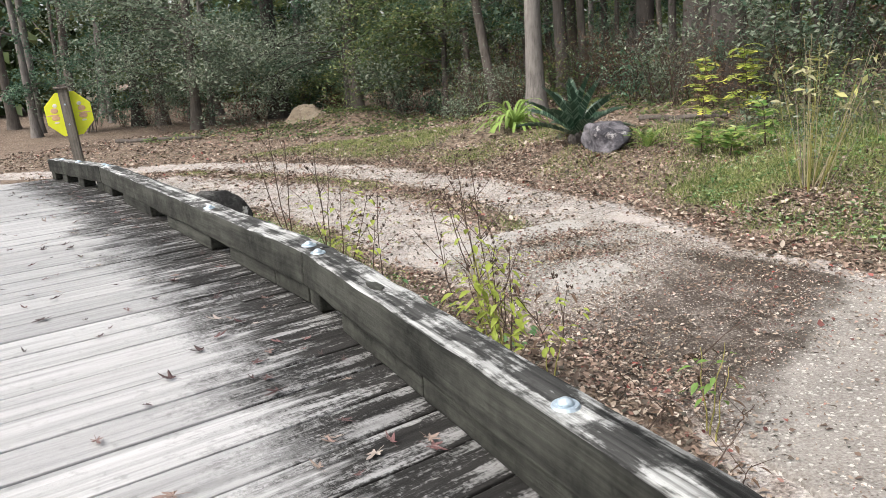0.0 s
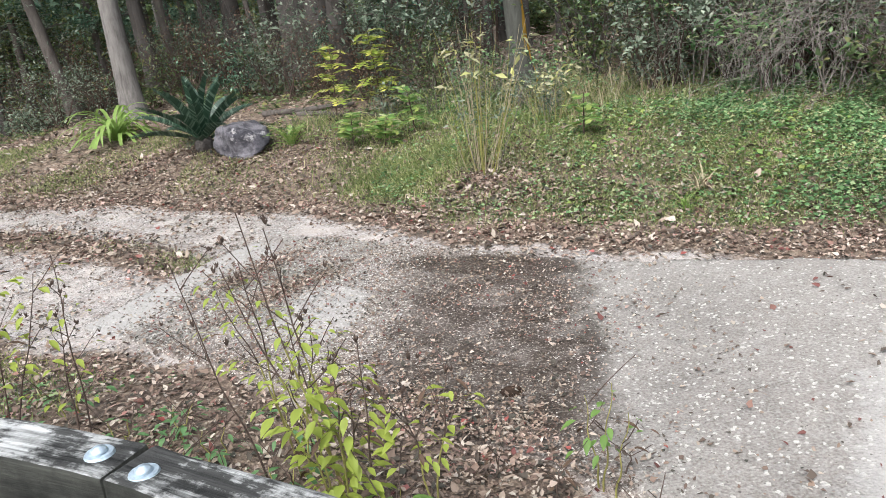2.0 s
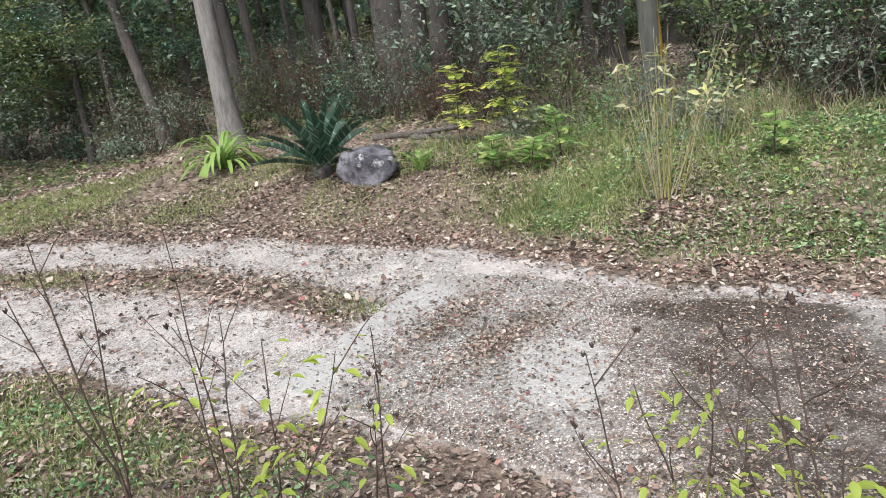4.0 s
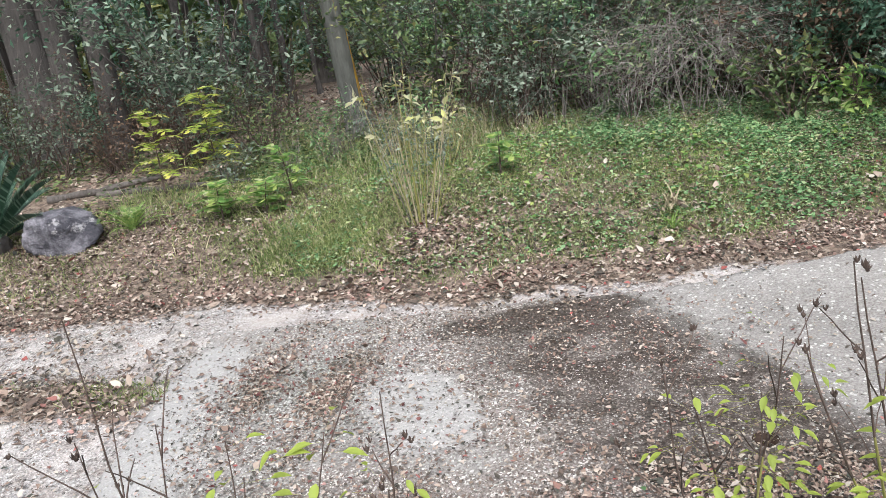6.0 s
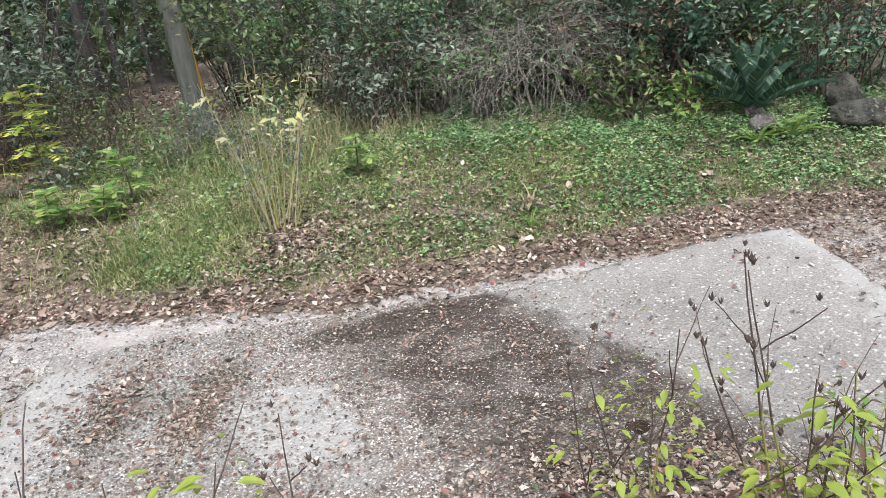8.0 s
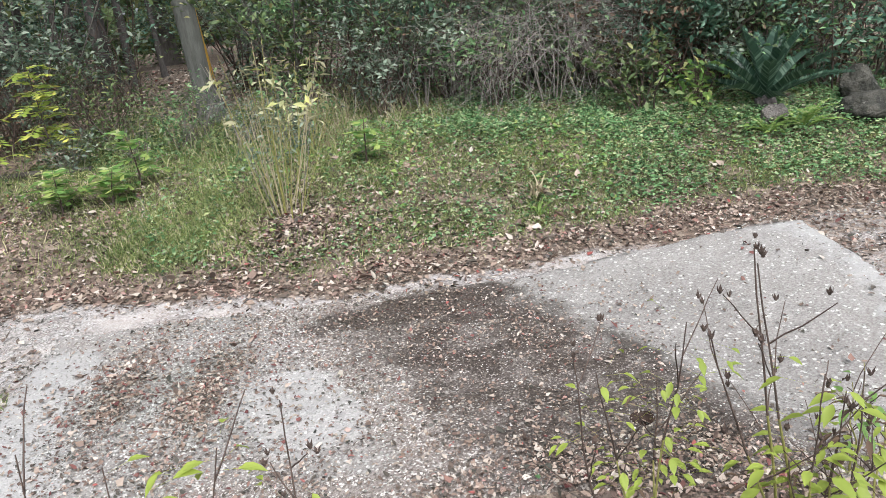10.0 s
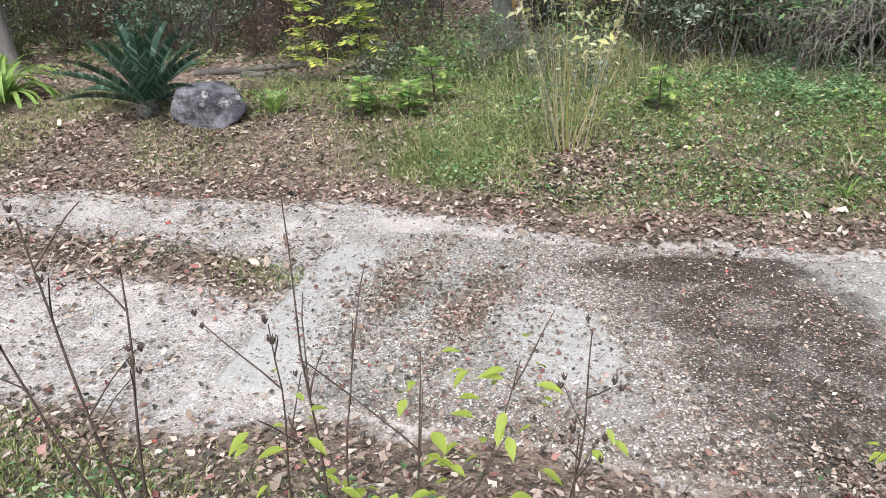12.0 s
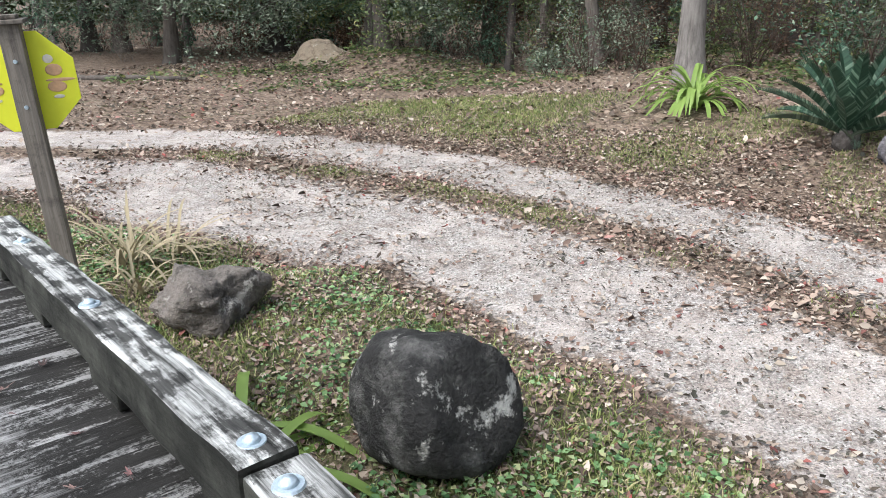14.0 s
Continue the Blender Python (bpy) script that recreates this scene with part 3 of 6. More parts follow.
attribute(slab_me, "dirt", np.clip((0.95 - 0.5 * step(-ax, 0.9, 1.3)) * step(-ax, -0.8, 0.0) * (1 - step(-ax, 2.2, 2.9)) + 0.5 * step(near_edge(ax) + 0.5 - ay, 0, 0.5), 0, 1))
attribute(slab_me, "pale", np.clip(1.6 * np.exp(-(((ax + 1.36) / 0.30) ** 4 + ((ay - 5.5) / 0.46) ** 4)) + 0.85 * step(ax - (1.22 + (ay - 2.9) * 0.6), -0.65, 0.0) + 1.2 * np.exp(-(((ax + 2.85) / 0.4) ** 2 + ((ay - 5.75) / 0.4) ** 2)) + 1.6 * np.exp(-((((ax + 2.36) * 0.92 - (ay - 7.60) * 0.38) - 0.20) / 0.2) ** 2) * (1 - step(ay, 6.9, 7.4)) + 0.5 * np.exp(-(((ax + 2.4) / 0.25) ** 2 + ((ay - 7.0) / 0.6) ** 2)), 0, 1.6))
tagged(new("concrete_slab", slab_me), "weathered concrete slab across the drive, partly under dirt and pebbles", "concrete slab", kind="structure")

# ---- puddle ----
def puddle(cx, cy, rx, ry, seed):
    n = 40
    ring = []
    for k in range(n):
        a = 2 * math.pi * k / n
        f = 1 + 0.28 * noise.noise(Vector((math.cos(a) * 1.4 + seed, math.sin(a) * 1.4, seed)))
        ring.append((cx + rx * f * math.cos(a), cy + ry * f * math.sin(a)))
    z = float(ground_z(cx, cy)) + 0.0135
    vs = [(x, y, z) for x, y in ring] + [(cx + (x - cx) * 1.04, cy + (y - cy) * 1.04, z - 0.03) for x, y in ring]
    fs = [tuple(range(n))] + [(k, k + n, (k + 1) % n + n, (k + 1) % n) for k in range(n)]
    tagged(new("puddle", mesh_of("puddle", vs, fs, WATER)), "shallow brown rainwater puddle on the dirty concrete", "puddle", kind="structure")


puddle(-0.06, 4.28, 0.21, 0.13, 3.0)

# ---- the wooden deck and its kerb of timbers ----
DECK_Z = 0.90
CURB_TOP = 1.12
RAMP = 0.045  # fall of the boardwalk beyond its last bend, metres a metre
RUNS = [((2.9, 0.19), (-0.735, 1.94)), ((-0.735, 1.94), (-4.58, 3.225)), ((-4.58, 3.225), (-6.9, 3.9))]
across = Vector((0.29, 0.957)).normalized()
pitch_dir = Vector((across.y, -across.x))
WIDE = 0.19
BEND_S = Vector(RUNS[2][0]).dot(pitch_dir)


def curb_q(s):
    """How far out the deck's edge lies along the boards, for the board at s."""
    best = None
    for a, b in RUNS:
        sa, sb = Vector(a).dot(pitch_dir), Vector(b).dot(pitch_dir)
        qa, qb = Vector(a).dot(across), Vector(b).dot(across)
        k = (s - sa) / (sb - sa)
        if -0.001 <= k <= 1.001 or (a == RUNS[0][0] and k < 0) or (b == RUNS[-1][1] and k > 1):
            best = qa + (qb - qa) * k
            if 0 <= k <= 1:
                return best
    return best


deck = tagged(empty("deck"), "weathered grey boardwalk of wide wet planks strewn with fallen leaves", "deck", kind="structure")
k = 0
s = Vector(RUNS[2][1]).dot(pitch_dir) - 0.05
while s < 2.75:
    mid = s + WIDE / 2
    out = curb_q(mid) + 0.10
    me = box_mesh("plank", (0.004, -4.6, -0.045), (WIDE - 0.005, 0.03 * math.sin(k * 2.3), 0.0), PLANK, 0.005, 0.0)
    p = part("plank", me, deck)
    o = pitch_dir * s + across * out
    p.matrix_basis = Matrix.Translation((o.x, o.y, DECK_Z - RAMP * max(0.0, BEND_S - mid) + 0.002 * math.sin(k * 5.1))) @ Matrix.Rotation(math.atan2(pitch_dir.y, pitch_dir.x), 4, "Z")
    s += WIDE
    k += 1
for k, back in enumerate((0.35, 2.2, 4.2)):
    for a, b in RUNS:
        va, vb = Vector(a) - across * back, Vector(b) - across * back
        d = vb - va
        me = box_mesh("joist", (0, -0.05, -0.26), (d.length - 0.003, 0.05, -0.047), BEAM, 0.006)
        j = part("joist", me, deck)
        j.matrix_basis = Matrix.Translation((va.x, va.y, DECK_Z - 0.002)) @ Matrix.Rotation(math.atan2(d.y, d.x), 4, "Z") @ Matrix.Rotation(math.atan(RAMP) if a == RUNS[2][0] else 0.0, 4, "Y")
for a, b in RUNS:
    for back in (0.35, 4.2):
        v = Vector(a) - across * back
        z = float(ground_z(v.x, v.y)) - 0.15
        me = box_mesh("pile", (-0.09, -0.09, z - DECK_Z), (0.09, 0.09, -0.262), BEAM, 0.01)
        part("pile", me, deck).matrix_basis = Matrix.Translation((v.x, v.y, DECK_Z))


def curb(a, b, bolts, blocks, seed, knots=()):
    """A kerb timber on blocks, bolted down from above."""
    va, vb = Vector(a), Vector(b)
    d = vb - va
    n = d.length
    thing = tagged(empty("kerb_timber", (va.x, va.y, DECK_Z)), "heavy weathered kerb timber, mildew-streaked pale top and dark sides, on deck blocks", "kerb timber", "timbers along the deck edge")
    thing.rotation_euler = (0, math.atan(RAMP) if a == RUNS[2][0] else 0.0, math.atan2(d.y, d.x))
    h = CURB_TOP - DECK_Z
    beam = box_mesh("beam", (0.005, -0.066, 0.082), (n - 0.005, 0.066, h), BEAM, 0.012, 0.006, max(6, int(n * 22)), seed)
    # upward faces take the pale streaked material, all other faces the dark one
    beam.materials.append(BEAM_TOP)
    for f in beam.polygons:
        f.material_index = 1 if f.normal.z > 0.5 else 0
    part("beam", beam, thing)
    for lo, hi in blocks:
        part("block", box_mesh("block", (lo, -0.05, 0.004), (hi, 0.05, 0.085), BEAM, 0.008, 0.003, max(2, int((hi - lo) * 6)), seed + lo), thing)
    for x, y in knots:
        bm = bmesh.new()
        bmesh.ops.create_icosphere(bm, subdivisions=3, radius=1)
        for v in bm.verts:
            c = v.co * (1 + 0.3 * noise.noise(v.co * 2.3))
            v.co = Vector((x + c.x * 0.055, y + c.y * 0.022, h - 0.001 + c.z * 0.007))
        part("knot", bm_mesh("knot", bm, BEAM, True), thing, "dark rotted knot in the timber")
    for x, y in bolts:
        bm = bmesh.new()
        bmesh.ops.create_cone(bm, cap_ends=True, segments=20, radius1=0.031, radius2=0.028, depth=0.006, matrix=Matrix.Translation((0, 0, 0.003)))
        w = part("washer", bm_mesh("washer", bm, STEEL), thing, "galvanised steel washer")
        w.location = (x, y, h - 0.001)
        bm = bmesh.new()
        bmesh.ops.create_cone(bm, cap_ends=True, segments=16, radius1=0.019, radius2=0.012, depth=0.013, matrix=Matrix.Translation((0, 0, 0.012)))
        bmesh.ops.bevel(bm, geom=[e for e in bm.edges if e.calc_length() > 0.004 and e.verts[0].co.z > 0.015 and e.verts[1].co.z > 0.015], offset=0.004, segments=2, affect="EDGES")
        part("bolt_head", bm_mesh("bolt_head", bm, STEEL, True), w, "domed galvanised bolt head")


def run_length(k):
    return (Vector(RUNS[k][1]) - Vector(RUNS[k][0])).length


curb(*RUNS[0], [(0.3, 0), (2.4, 0.01), (run_length(0) - 0.075, 0.02)], [(0.02, 1.1), (1.24, 2.2), (2.33, 3.0), (3.006, 3.66), (3.9, run_length(0) - 0.01)], 1, [(3.42, 0.005)])
curb(*RUNS[1], [(0.075, 0.0), (1.28, 0.02), (run_length(1) - 0.08, 0.01)], [(0.012, 0.35), (0.356, 0.94), (1.24, 2.09), (2.5, 3.33), (3.72, run_length(1) - 0.012)], 9)
curb(*RUNS[2], [(0.075, 0.0), (1.06, 0.01), (1.92, 0)], [(0.012, 0.25), (0.78, 1.03), (1.55, 1.79), (2.2, run_length(2) - 0.012)], 14)

# ---- the yellow octagonal sign on its post ----
def sign(x, y):
    base = float(ground_z(x, y))
    thing = tagged(empty("road_sign", (x, y, base - 0.05)), "yellow octagonal sign with faded print on a grey wooden post", "sign")
    top = 1.74 - base + 0.05
    part("post", box_mesh("post", (-0.052, -0.052, 0), (0.052, 0.052, top), POST, 0.006, 0.003, 16, 3), thing)
    part("cap", box_mesh("cap", (-0.085, -0.085, top), (0.085, 0.085, top + 0.022), POST, 0.005), thing, "flat grey post cap")
    part("cap_ridge", box_mesh("cap_ridge", (-0.05, -0.05, top + 0.0225), (0.05, 0.05, top + 0.045), POST, 0.01), thing)
    r, cz = 0.285, 1.43 - base + 0.05
    bm = bmesh.new()
    ring = [bm.verts.new((math.cos(math.pi / 8 + k * math.pi / 4) * r, 0.056, cz + math.sin(math.pi / 8 + k * math.pi / 4) * r)) for k in range(8)]
    f = bm.faces.new(ring)
    for v in bmesh.ops.extrude_face_region(bm, geom=[f])["geom"]:
        if isinstance(v, bmesh.types.BMVert):
            v.co.y += 0.012
    bmesh.ops.recalc_face_normals(bm, faces=bm.faces[:])
    bmesh.ops.bevel(bm, geom=bm.edges[:], offset=0.002, segments=1, affect="EDGES")
    board = part("board", bm_mesh("board", bm, YELLOW), thing, "bright yellow octagonal board")
    for side in (-1, 1):
        for dx, dz, w, h, m in ((0.13, 0.045, 0.075, 0.055, SIGN_RED), (0.13, -0.03, 0.085, 0.05, SIGN_RED), (0.115, 0.095, 0.045, 0.04, SIGN_PALE), (0.15, 0.0, 0.13, 0.016, SIGN_RED), (0.13, -0.075, 0.05, 0.018, SIGN_PALE)):
            bm = bmesh.new()
            bmesh.ops.create_uvsphere(bm, u_segments=14, v_segments=6, radius=0.5)
            for v in bm.verts:
                v.co = Vector((side * dx * 1.2 + v.co.x * w * 1.2, 0.0545 + v.co.y * 0.004, cz + dz * 1.2 + v.co.z * h * 1.2))
            part("print", bm_mesh("print", bm, m, True), board, "faded print patch")
    for dz in (0.12, -0.12):
        bm = bmesh.new()
        bmesh.ops.create_cone(bm, cap_ends=True, segments=8, radius1=0.012, radius2=0.010, depth=0.008, matrix=Matrix.Translation((0, -0.056, cz + dz)) @ Matrix.Rotation(math.pi / 2, 4, "X"))
        part("screw", bm_mesh("screw", bm, STEEL), thing)
    thing.rotation_euler = (radians(1.0), radians(-3.0), radians(52))


sign(-7.79, 4.67)

# ---- rocks ----
def rock(name, x, y, size, turn, material, label, seed, sink=0.12, flat=0.5, bumpy=0.22, boxy=1.0, planes=9):
    bm = bmesh.new()
    bmesh.ops.create_icosphere(bm, subdivisions=5, radius=1)
    off = Vector((seed * 3.1, seed * 1.7, seed))
    for v in bm.verts:
        c = v.co.copy()
        c = Vector([math.copysign(abs(q4) ** boxy, q4) for q4 in c])
        for k in range(planes):
            n = noise.noise_vector(Vector((k * 9.17, seed * 1.31, 3.3 + k))).normalized()
            dd = c.dot(n) - (0.72 + 0.03 * k * flat)
            if dd > 0:
                c -= n * dd * 0.8
        c *= 1 + bumpy * noise.noise(c * 1.3 + off) + bumpy * 0.4 * noise.noise(c * 3.2 + off) + bumpy * 0.28 * noise.noise(c * 7 + off) + bumpy * 0.16 * noise.noise(c * 17 + off) + bumpy * 0.07 * noise.noise(c * 40 + off)
        v.co = Vector((c.x * size[0], c.y * size[1], c.z * size[2]))
    ob = new(name, bm_mesh(name, bm, material, True))
    ob.location = (x, y, float(ground_z(x, y)) + size[2] * (1 - sink) - 0.02)
    ob.rotation_euler = (0.06, -0.05, radians(turn))
    return tagged(ob, label, "rock")


rock("boulder", -5.2, 4.68, (0.35, 0.35, 0.36), 20, DARK_ROCK, "large rounded boulder black with lichen on the grass verge", 2.0, 0.38, 0.7, 0.10, 1.0, 6)
rock("boulder", -7.03, 4.98, (0.32, 0.26, 0.21), 30, GREY_ROCK, "low brown-grey rough boulder on the grass beside dry stalks", 5.0, 0.40, 0.4, 0.30, 0.72)
rock("boulder", -3.68, 10.85, (0.46, 0.30, 0.25), -18, PALE_ROCK, "lilac-grey rock in leaf litter beside the cycad", 8.0, 0.3, 0.6, 0.18, 0.55)
rock("boulder", 5.14, 6.2, (0.32, 0.25, 0.18), -35, MOSSY_ROCK, "mossy grey boulder at the edge of the ground cover", 11.0, 0.35)
rock("boulder", 5.45, 6.5, (0.19, 0.18, 0.25), -15, MOSSY_ROCK, "round-topped grey boulder behind another at the lawn edge", 13.0, 0.3)
rock("stone", 4.4, 6.75, (0.16, 0.13, 0.12), 40, GREY_ROCK, "small grey stone under the cycad", 17.0, 0.3)


def mound(x, y, rx, ry, h, material, name, label, seed):
    n, m = 48, 14
    vs, fs = [], []
    for j in range(m + 1):
        r = j / m
        for k in range(n):
            a = 2 * math.pi * k / n
            px, py = x + math.cos(a) * rx * r, y + math.sin(a) * ry * r
            z = float(ground_z(px, py)) - 0.03 + h * (math.cos(math.pi * r ** 1.5) * 0.5 + 0.5) * (1 + 0.35 * noise.noise(Vector((px * 1.6, py * 1.6, seed)))) + (0.09 * noise.noise(Vector((px * 5, py * 5, seed))) if j < m else -0.03)
            vs.append((px, py, z))
    for j in range(m):
        for k in range(n):
            a, b = j * n + k, j * n + (k + 1) % n
            fs.append((a, b, b + n, a + n))
    return tagged(new(name, mesh_of(name, vs, fs, material, True)), label, "mound")


mound(-16.5, 16.3, 0.85, 0.7, 0.5, SAND, "sand_mound", "small heap of dry tan sand on the leafy mound", 8.0)


def log(name, a, b, r, material, label):
    va, vb = Vector(a), Vector(b)
    pts = []
    for k in range(13):
        p = va.lerp(vb, k / 12)
        z = float(ground_z(p.x, p.y)) + r * 0.6 + 0.03 * noise.noise(Vector((k * 0.7, a[0], 0)))
        pts.append((p.x + 0.04 * noise.noise(Vector((k * 0.5, 3, a[0]))), p.y, z))
    tagged(new(name, tubes_mesh(name, [(pts, [r * (1 - 0.03 * k) * (1 + 0.12 * math.sin(k * 2.2)) for k in range(13)])], material, 9)), label, "log")


log("fallen_log", (-18.9, 11.35), (-16.8, 12.7), 0.07, BARK_MID, "thin fallen log lying in leaf litter at the wood's edge")
log("fallen_branch", (-4.1, 13.2), (-2.5, 13.1), 0.06, BARK_MID, "grey fallen branch lying in leaf litter under the trees")
log("fallen_branch", (-3.43, 12.95), (-1.5, 11.65), 0.05, BARK_MID, "grey fallen branch lying in leaf litter under the trees")
log("fallen_branch", (-1.30, 10.1), (-1.28, 9.15), 0.013, BARK_PALE, "short pale dead branch lying on the lawn")
log("fallen_branch", (-1.05, 9.15), (-1.25, 8.52), 0.009, BARK_PALE, "short pale dead branch lying on the lawn")

# ---- trees ----
def limb_points(start, heading, length, segs, wobble, seed, droop=0.0):
    p, d = Vector(start), Vector(heading).normalized()
    out = [p.copy()]
    for k in range(segs):
        d = (d + noise.noise_vector(Vector((seed * 1.7, k * 0.9, seed))) * wobble + Vector((0, 0, -droop))).normalized()
        p = p + d * (length / segs)
        out.append(p.copy())
    return out


def crown_leaves(centres, per, spread, size, flat=0.7):
    c = np.repeat(np.asarray(centres, float), per, 0)
    n = len(c)
    d = scatter_dirs(n)
    at = c + d * (np.random.rand(n, 1) ** 0.5) * spread * np.array([1, 1, flat])
    return at, scatter_dirs(n, 0.6), scatter_dirs(n) + np.array([0, 0, 1.2]), size * (0.6 + 0.8 * np.random.rand(n))


def tree(x, y, r, height, bark, leaf, seed, lean=(0.0, 0.0), crown=1.0, low=0.0, reach=1.0, label="tall woodland tree with a straight trunk", fork=False, leaf_size=0.22, per=30):
    rnd = random.Random(seed)
    base = float(ground_z(x, y))
    thing = tagged(empty("tree", (x, y, base - 0.1)), label, "tree")
    n = 16
    trunks = [(lean, 1.0)] + ([((lean[0] + 0.09, lean[1] + 0.02), 0.85)] if fork else [])
    clumps, low_clumps = [], []
    for (lx, ly), scale in trunks:
        pts, rad = [], []
        for k in range(n + 1):
            h = height * k / n
            w = noise.noise_vector(Vector((seed * 2.3, h * 0.22, scale * 7)))
            off = r * 0.9 if scale < 1 else 0.0
            pts.append((lx * h + w.x * 0.16 * min(1, h / 3) + off, ly * h + w.y * 0.16 * min(1, h / 3), h))
            rad.append(scale * r * (1 + 0.75 * math.exp(-h / (r * 2.2))) * (1 - 0.8 * (k / n) ** 1.2))
        # more rings near the ground, where the trunk is seen
        lowpts = [Vector(pts[0]).lerp(Vector(pts[1]), f) for f in (0, 0.12, 0.25, 0.45, 0.7)] + [Vector(p) for p in pts[1:]]
        lowrad = [scale * r * (1 + 0.75 * math.exp(-p.z / (r * 2.2))) * (1 - 0.8 * (p.z / height) ** 1.2) for p in lowpts]
        vs, fs = tube(lowpts, lowrad, 12)
        vs = [v + (noise.noise_vector(v * 2.5 + Vector((seed, 0, 0))) * r * 0.16) for v in vs]
        part("trunk", mesh_of("trunk", vs, fs, bark, True), thing)
        for j in range(7):
            f = 0.35 + 0.6 * j / 7 + rnd.uniform(-0.03, 0.03)
            k = int(f * n)
            a = rnd.uniform(0, 6.283)
            lp = limb_points(pts[k], (math.cos(a), math.sin(a), rnd.uniform(0.25, 0.9)), height * rnd.uniform(0.16, 0.28) * crown, 6, 0.3, seed + j * 3.7)
            part("limb", tubes_mesh("limb", [(lp, [rad[k] * 0.5 * (1 - 0.14 * i) for i in range(7)])], bark, 6), thing)
            clumps += lp[2:]
        clumps.append(Vector(pts[-1]))
        for j in range(int(low)):
            a = rnd.uniform(0, 6.283)
            h = rnd.uniform(1.4, 4.2)
            lp = limb_points((lx * h, ly * h, h), (math.cos(a), math.sin(a), rnd.uniform(-0.1, 0.35)), rnd.uniform(1.2, 2.4) * reach, 6, 0.35, seed + j * 5.1, 0.06)
            part("limb", tubes_mesh("limb", [(lp, [0.022 * (1 - 0.13 * i) for i in range(7)])], bark, 5), thing)
            low_clumps += lp[2:]
    at, al, up, ln = crown_leaves(clumps, per, height * 0.085 * crown, leaf_size)
    part("crown", leaf_mesh("crown", at, al, up, ln, ln * 0.5, leaf), thing)
    if low_clumps:
        at, al, up, ln = crown_leaves(low_clumps, 75 if reach < 1.2 else 110, 0.38 * reach, 0.10)
        tagged(part("bough_foliage", leaf_mesh("bough_foliage", at, al, up, ln, ln * 0.45, leaf), thing), kind="stuff")
    return thing


np.random.seed(11)
tree(-7.0, 14.5, 0.19, 13, BARK_PALE, MID_LEAF, 1, (-0.035, 0.0), 1, 0, 1.0, "tall tree with a pale grey trunk behind the strap-leaved plant")
tree(-4.24, 16.86, 0.34, 15, BARK_DARK, MID_LEAF, 2, (-0.03, 0.02), 1, 0, 1.0, "large dark tree with two trunks from one base", True)
tree(-6.55, 19.51, 0.24, 14, BARK_DARK, DARK_LEAF, 3, (-0.03, 0.0), 1, 0, 1.0, "tall dark woodland tree")
tree(-7.82, 17.37, 0.17, 12, BARK_DARK, DARK_LEAF, 4, (-0.06, 0.0), 1, 2, 1.0, "dark slender woodland tree with leafy low twigs")
tree(-9.23, 16.3, 0.13, 10, BARK_MID, MID_LEAF, 5, (-0.16, 0.0), 1, 3, 1.0, "slender leaning tree at the edge of the wood")
tree(-3.12, 15.49, 0.20, 13, BARK_DARK, MID_LEAF, 6, (0.01, 0.0), 1, 0, 1.0, "tall dark woodland tree")
tree(0.32, 12.75, 0.155, 13, BARK_ORANGE, MID_LEAF, 7, (-0.07, 0.0), 1, 1, 1.0, "tree trunk streaked with orange algae behind the lawn")
tree(-11.18, 17.86, 0.10, 9, BARK_MID, DARK_LEAF, 8, (-0.05, 0.0), 1, 4, 1.0, "slender woodland tree with drooping evergreen twigs")
tree(-17.36, 19.65, 0.24, 13, BARK_MID, DARK_LEAF, 9, (0.0, 0.0), 1, 12, 1.0, "tree with low evergreen boughs over the mound")
tree(-20.41, 18.76, 0.30, 14, BARK_DARK, DARK_LEAF, 10, (-0.02, 0.0), 1, 12, 1.0, "large dark tree with low leafy boughs")
tree(-23.71, 15.97, 0.2, 12, BARK_MID, DARK_LEAF, 12, (0.02, 0.0), 1, 10, 1.0, "woodland tree with low leafy boughs")
tree(-13.8, 21.05, 0.12, 10, BARK_MID, DARK_LEAF, 13, (0.06, 0.0), 1, 8, 1.0, "slender woodland tree with low evergreen twigs")
tree(5.0, 10.01, 0.14, 9, BARK_MID, DARK_LEAF, 14, (0.02, 0.0), 1, 6, 1.0, "small evergreen tree over the thicket")
tree(6.94, 8.2, 0.16, 9, BARK_MID, DARK_LEAF, 15, (0.02, 0.0), 1, 6, 1.0, "small evergreen tree over the thicket")
tree(-20.15, 14.95, 0.17, 9, BARK_MID, SAGE_LEAF, 16, (0.03, 0.0), 1, 34, 2.4, "spreading evergreen tree with long leafy boughs over the drive")
tree(-16.34, 18.26, 0.13, 8, BARK_DARK, SAGE_LEAF, 17, (-0.02, 0.0), 1, 28, 2.2, "spreading evergreen tree with long leafy boughs behind the mound")
tree(-11.94, 17.67, 0.09, 7, BARK_DARK, MID_LEAF, 18, (0.05, 0.0), 1, 22, 1.6, "thin young tree with sparse leafy boughs")
rnd = random.Random(5)
spots_taken = [(-7.22, 14.96), (-4.94, 17.28), (-6.5, 19.5), (-7.82, 17.37), (-9.23, 16.3), (-3.47, 16.01), (0.62, 12.72)]
count = 0
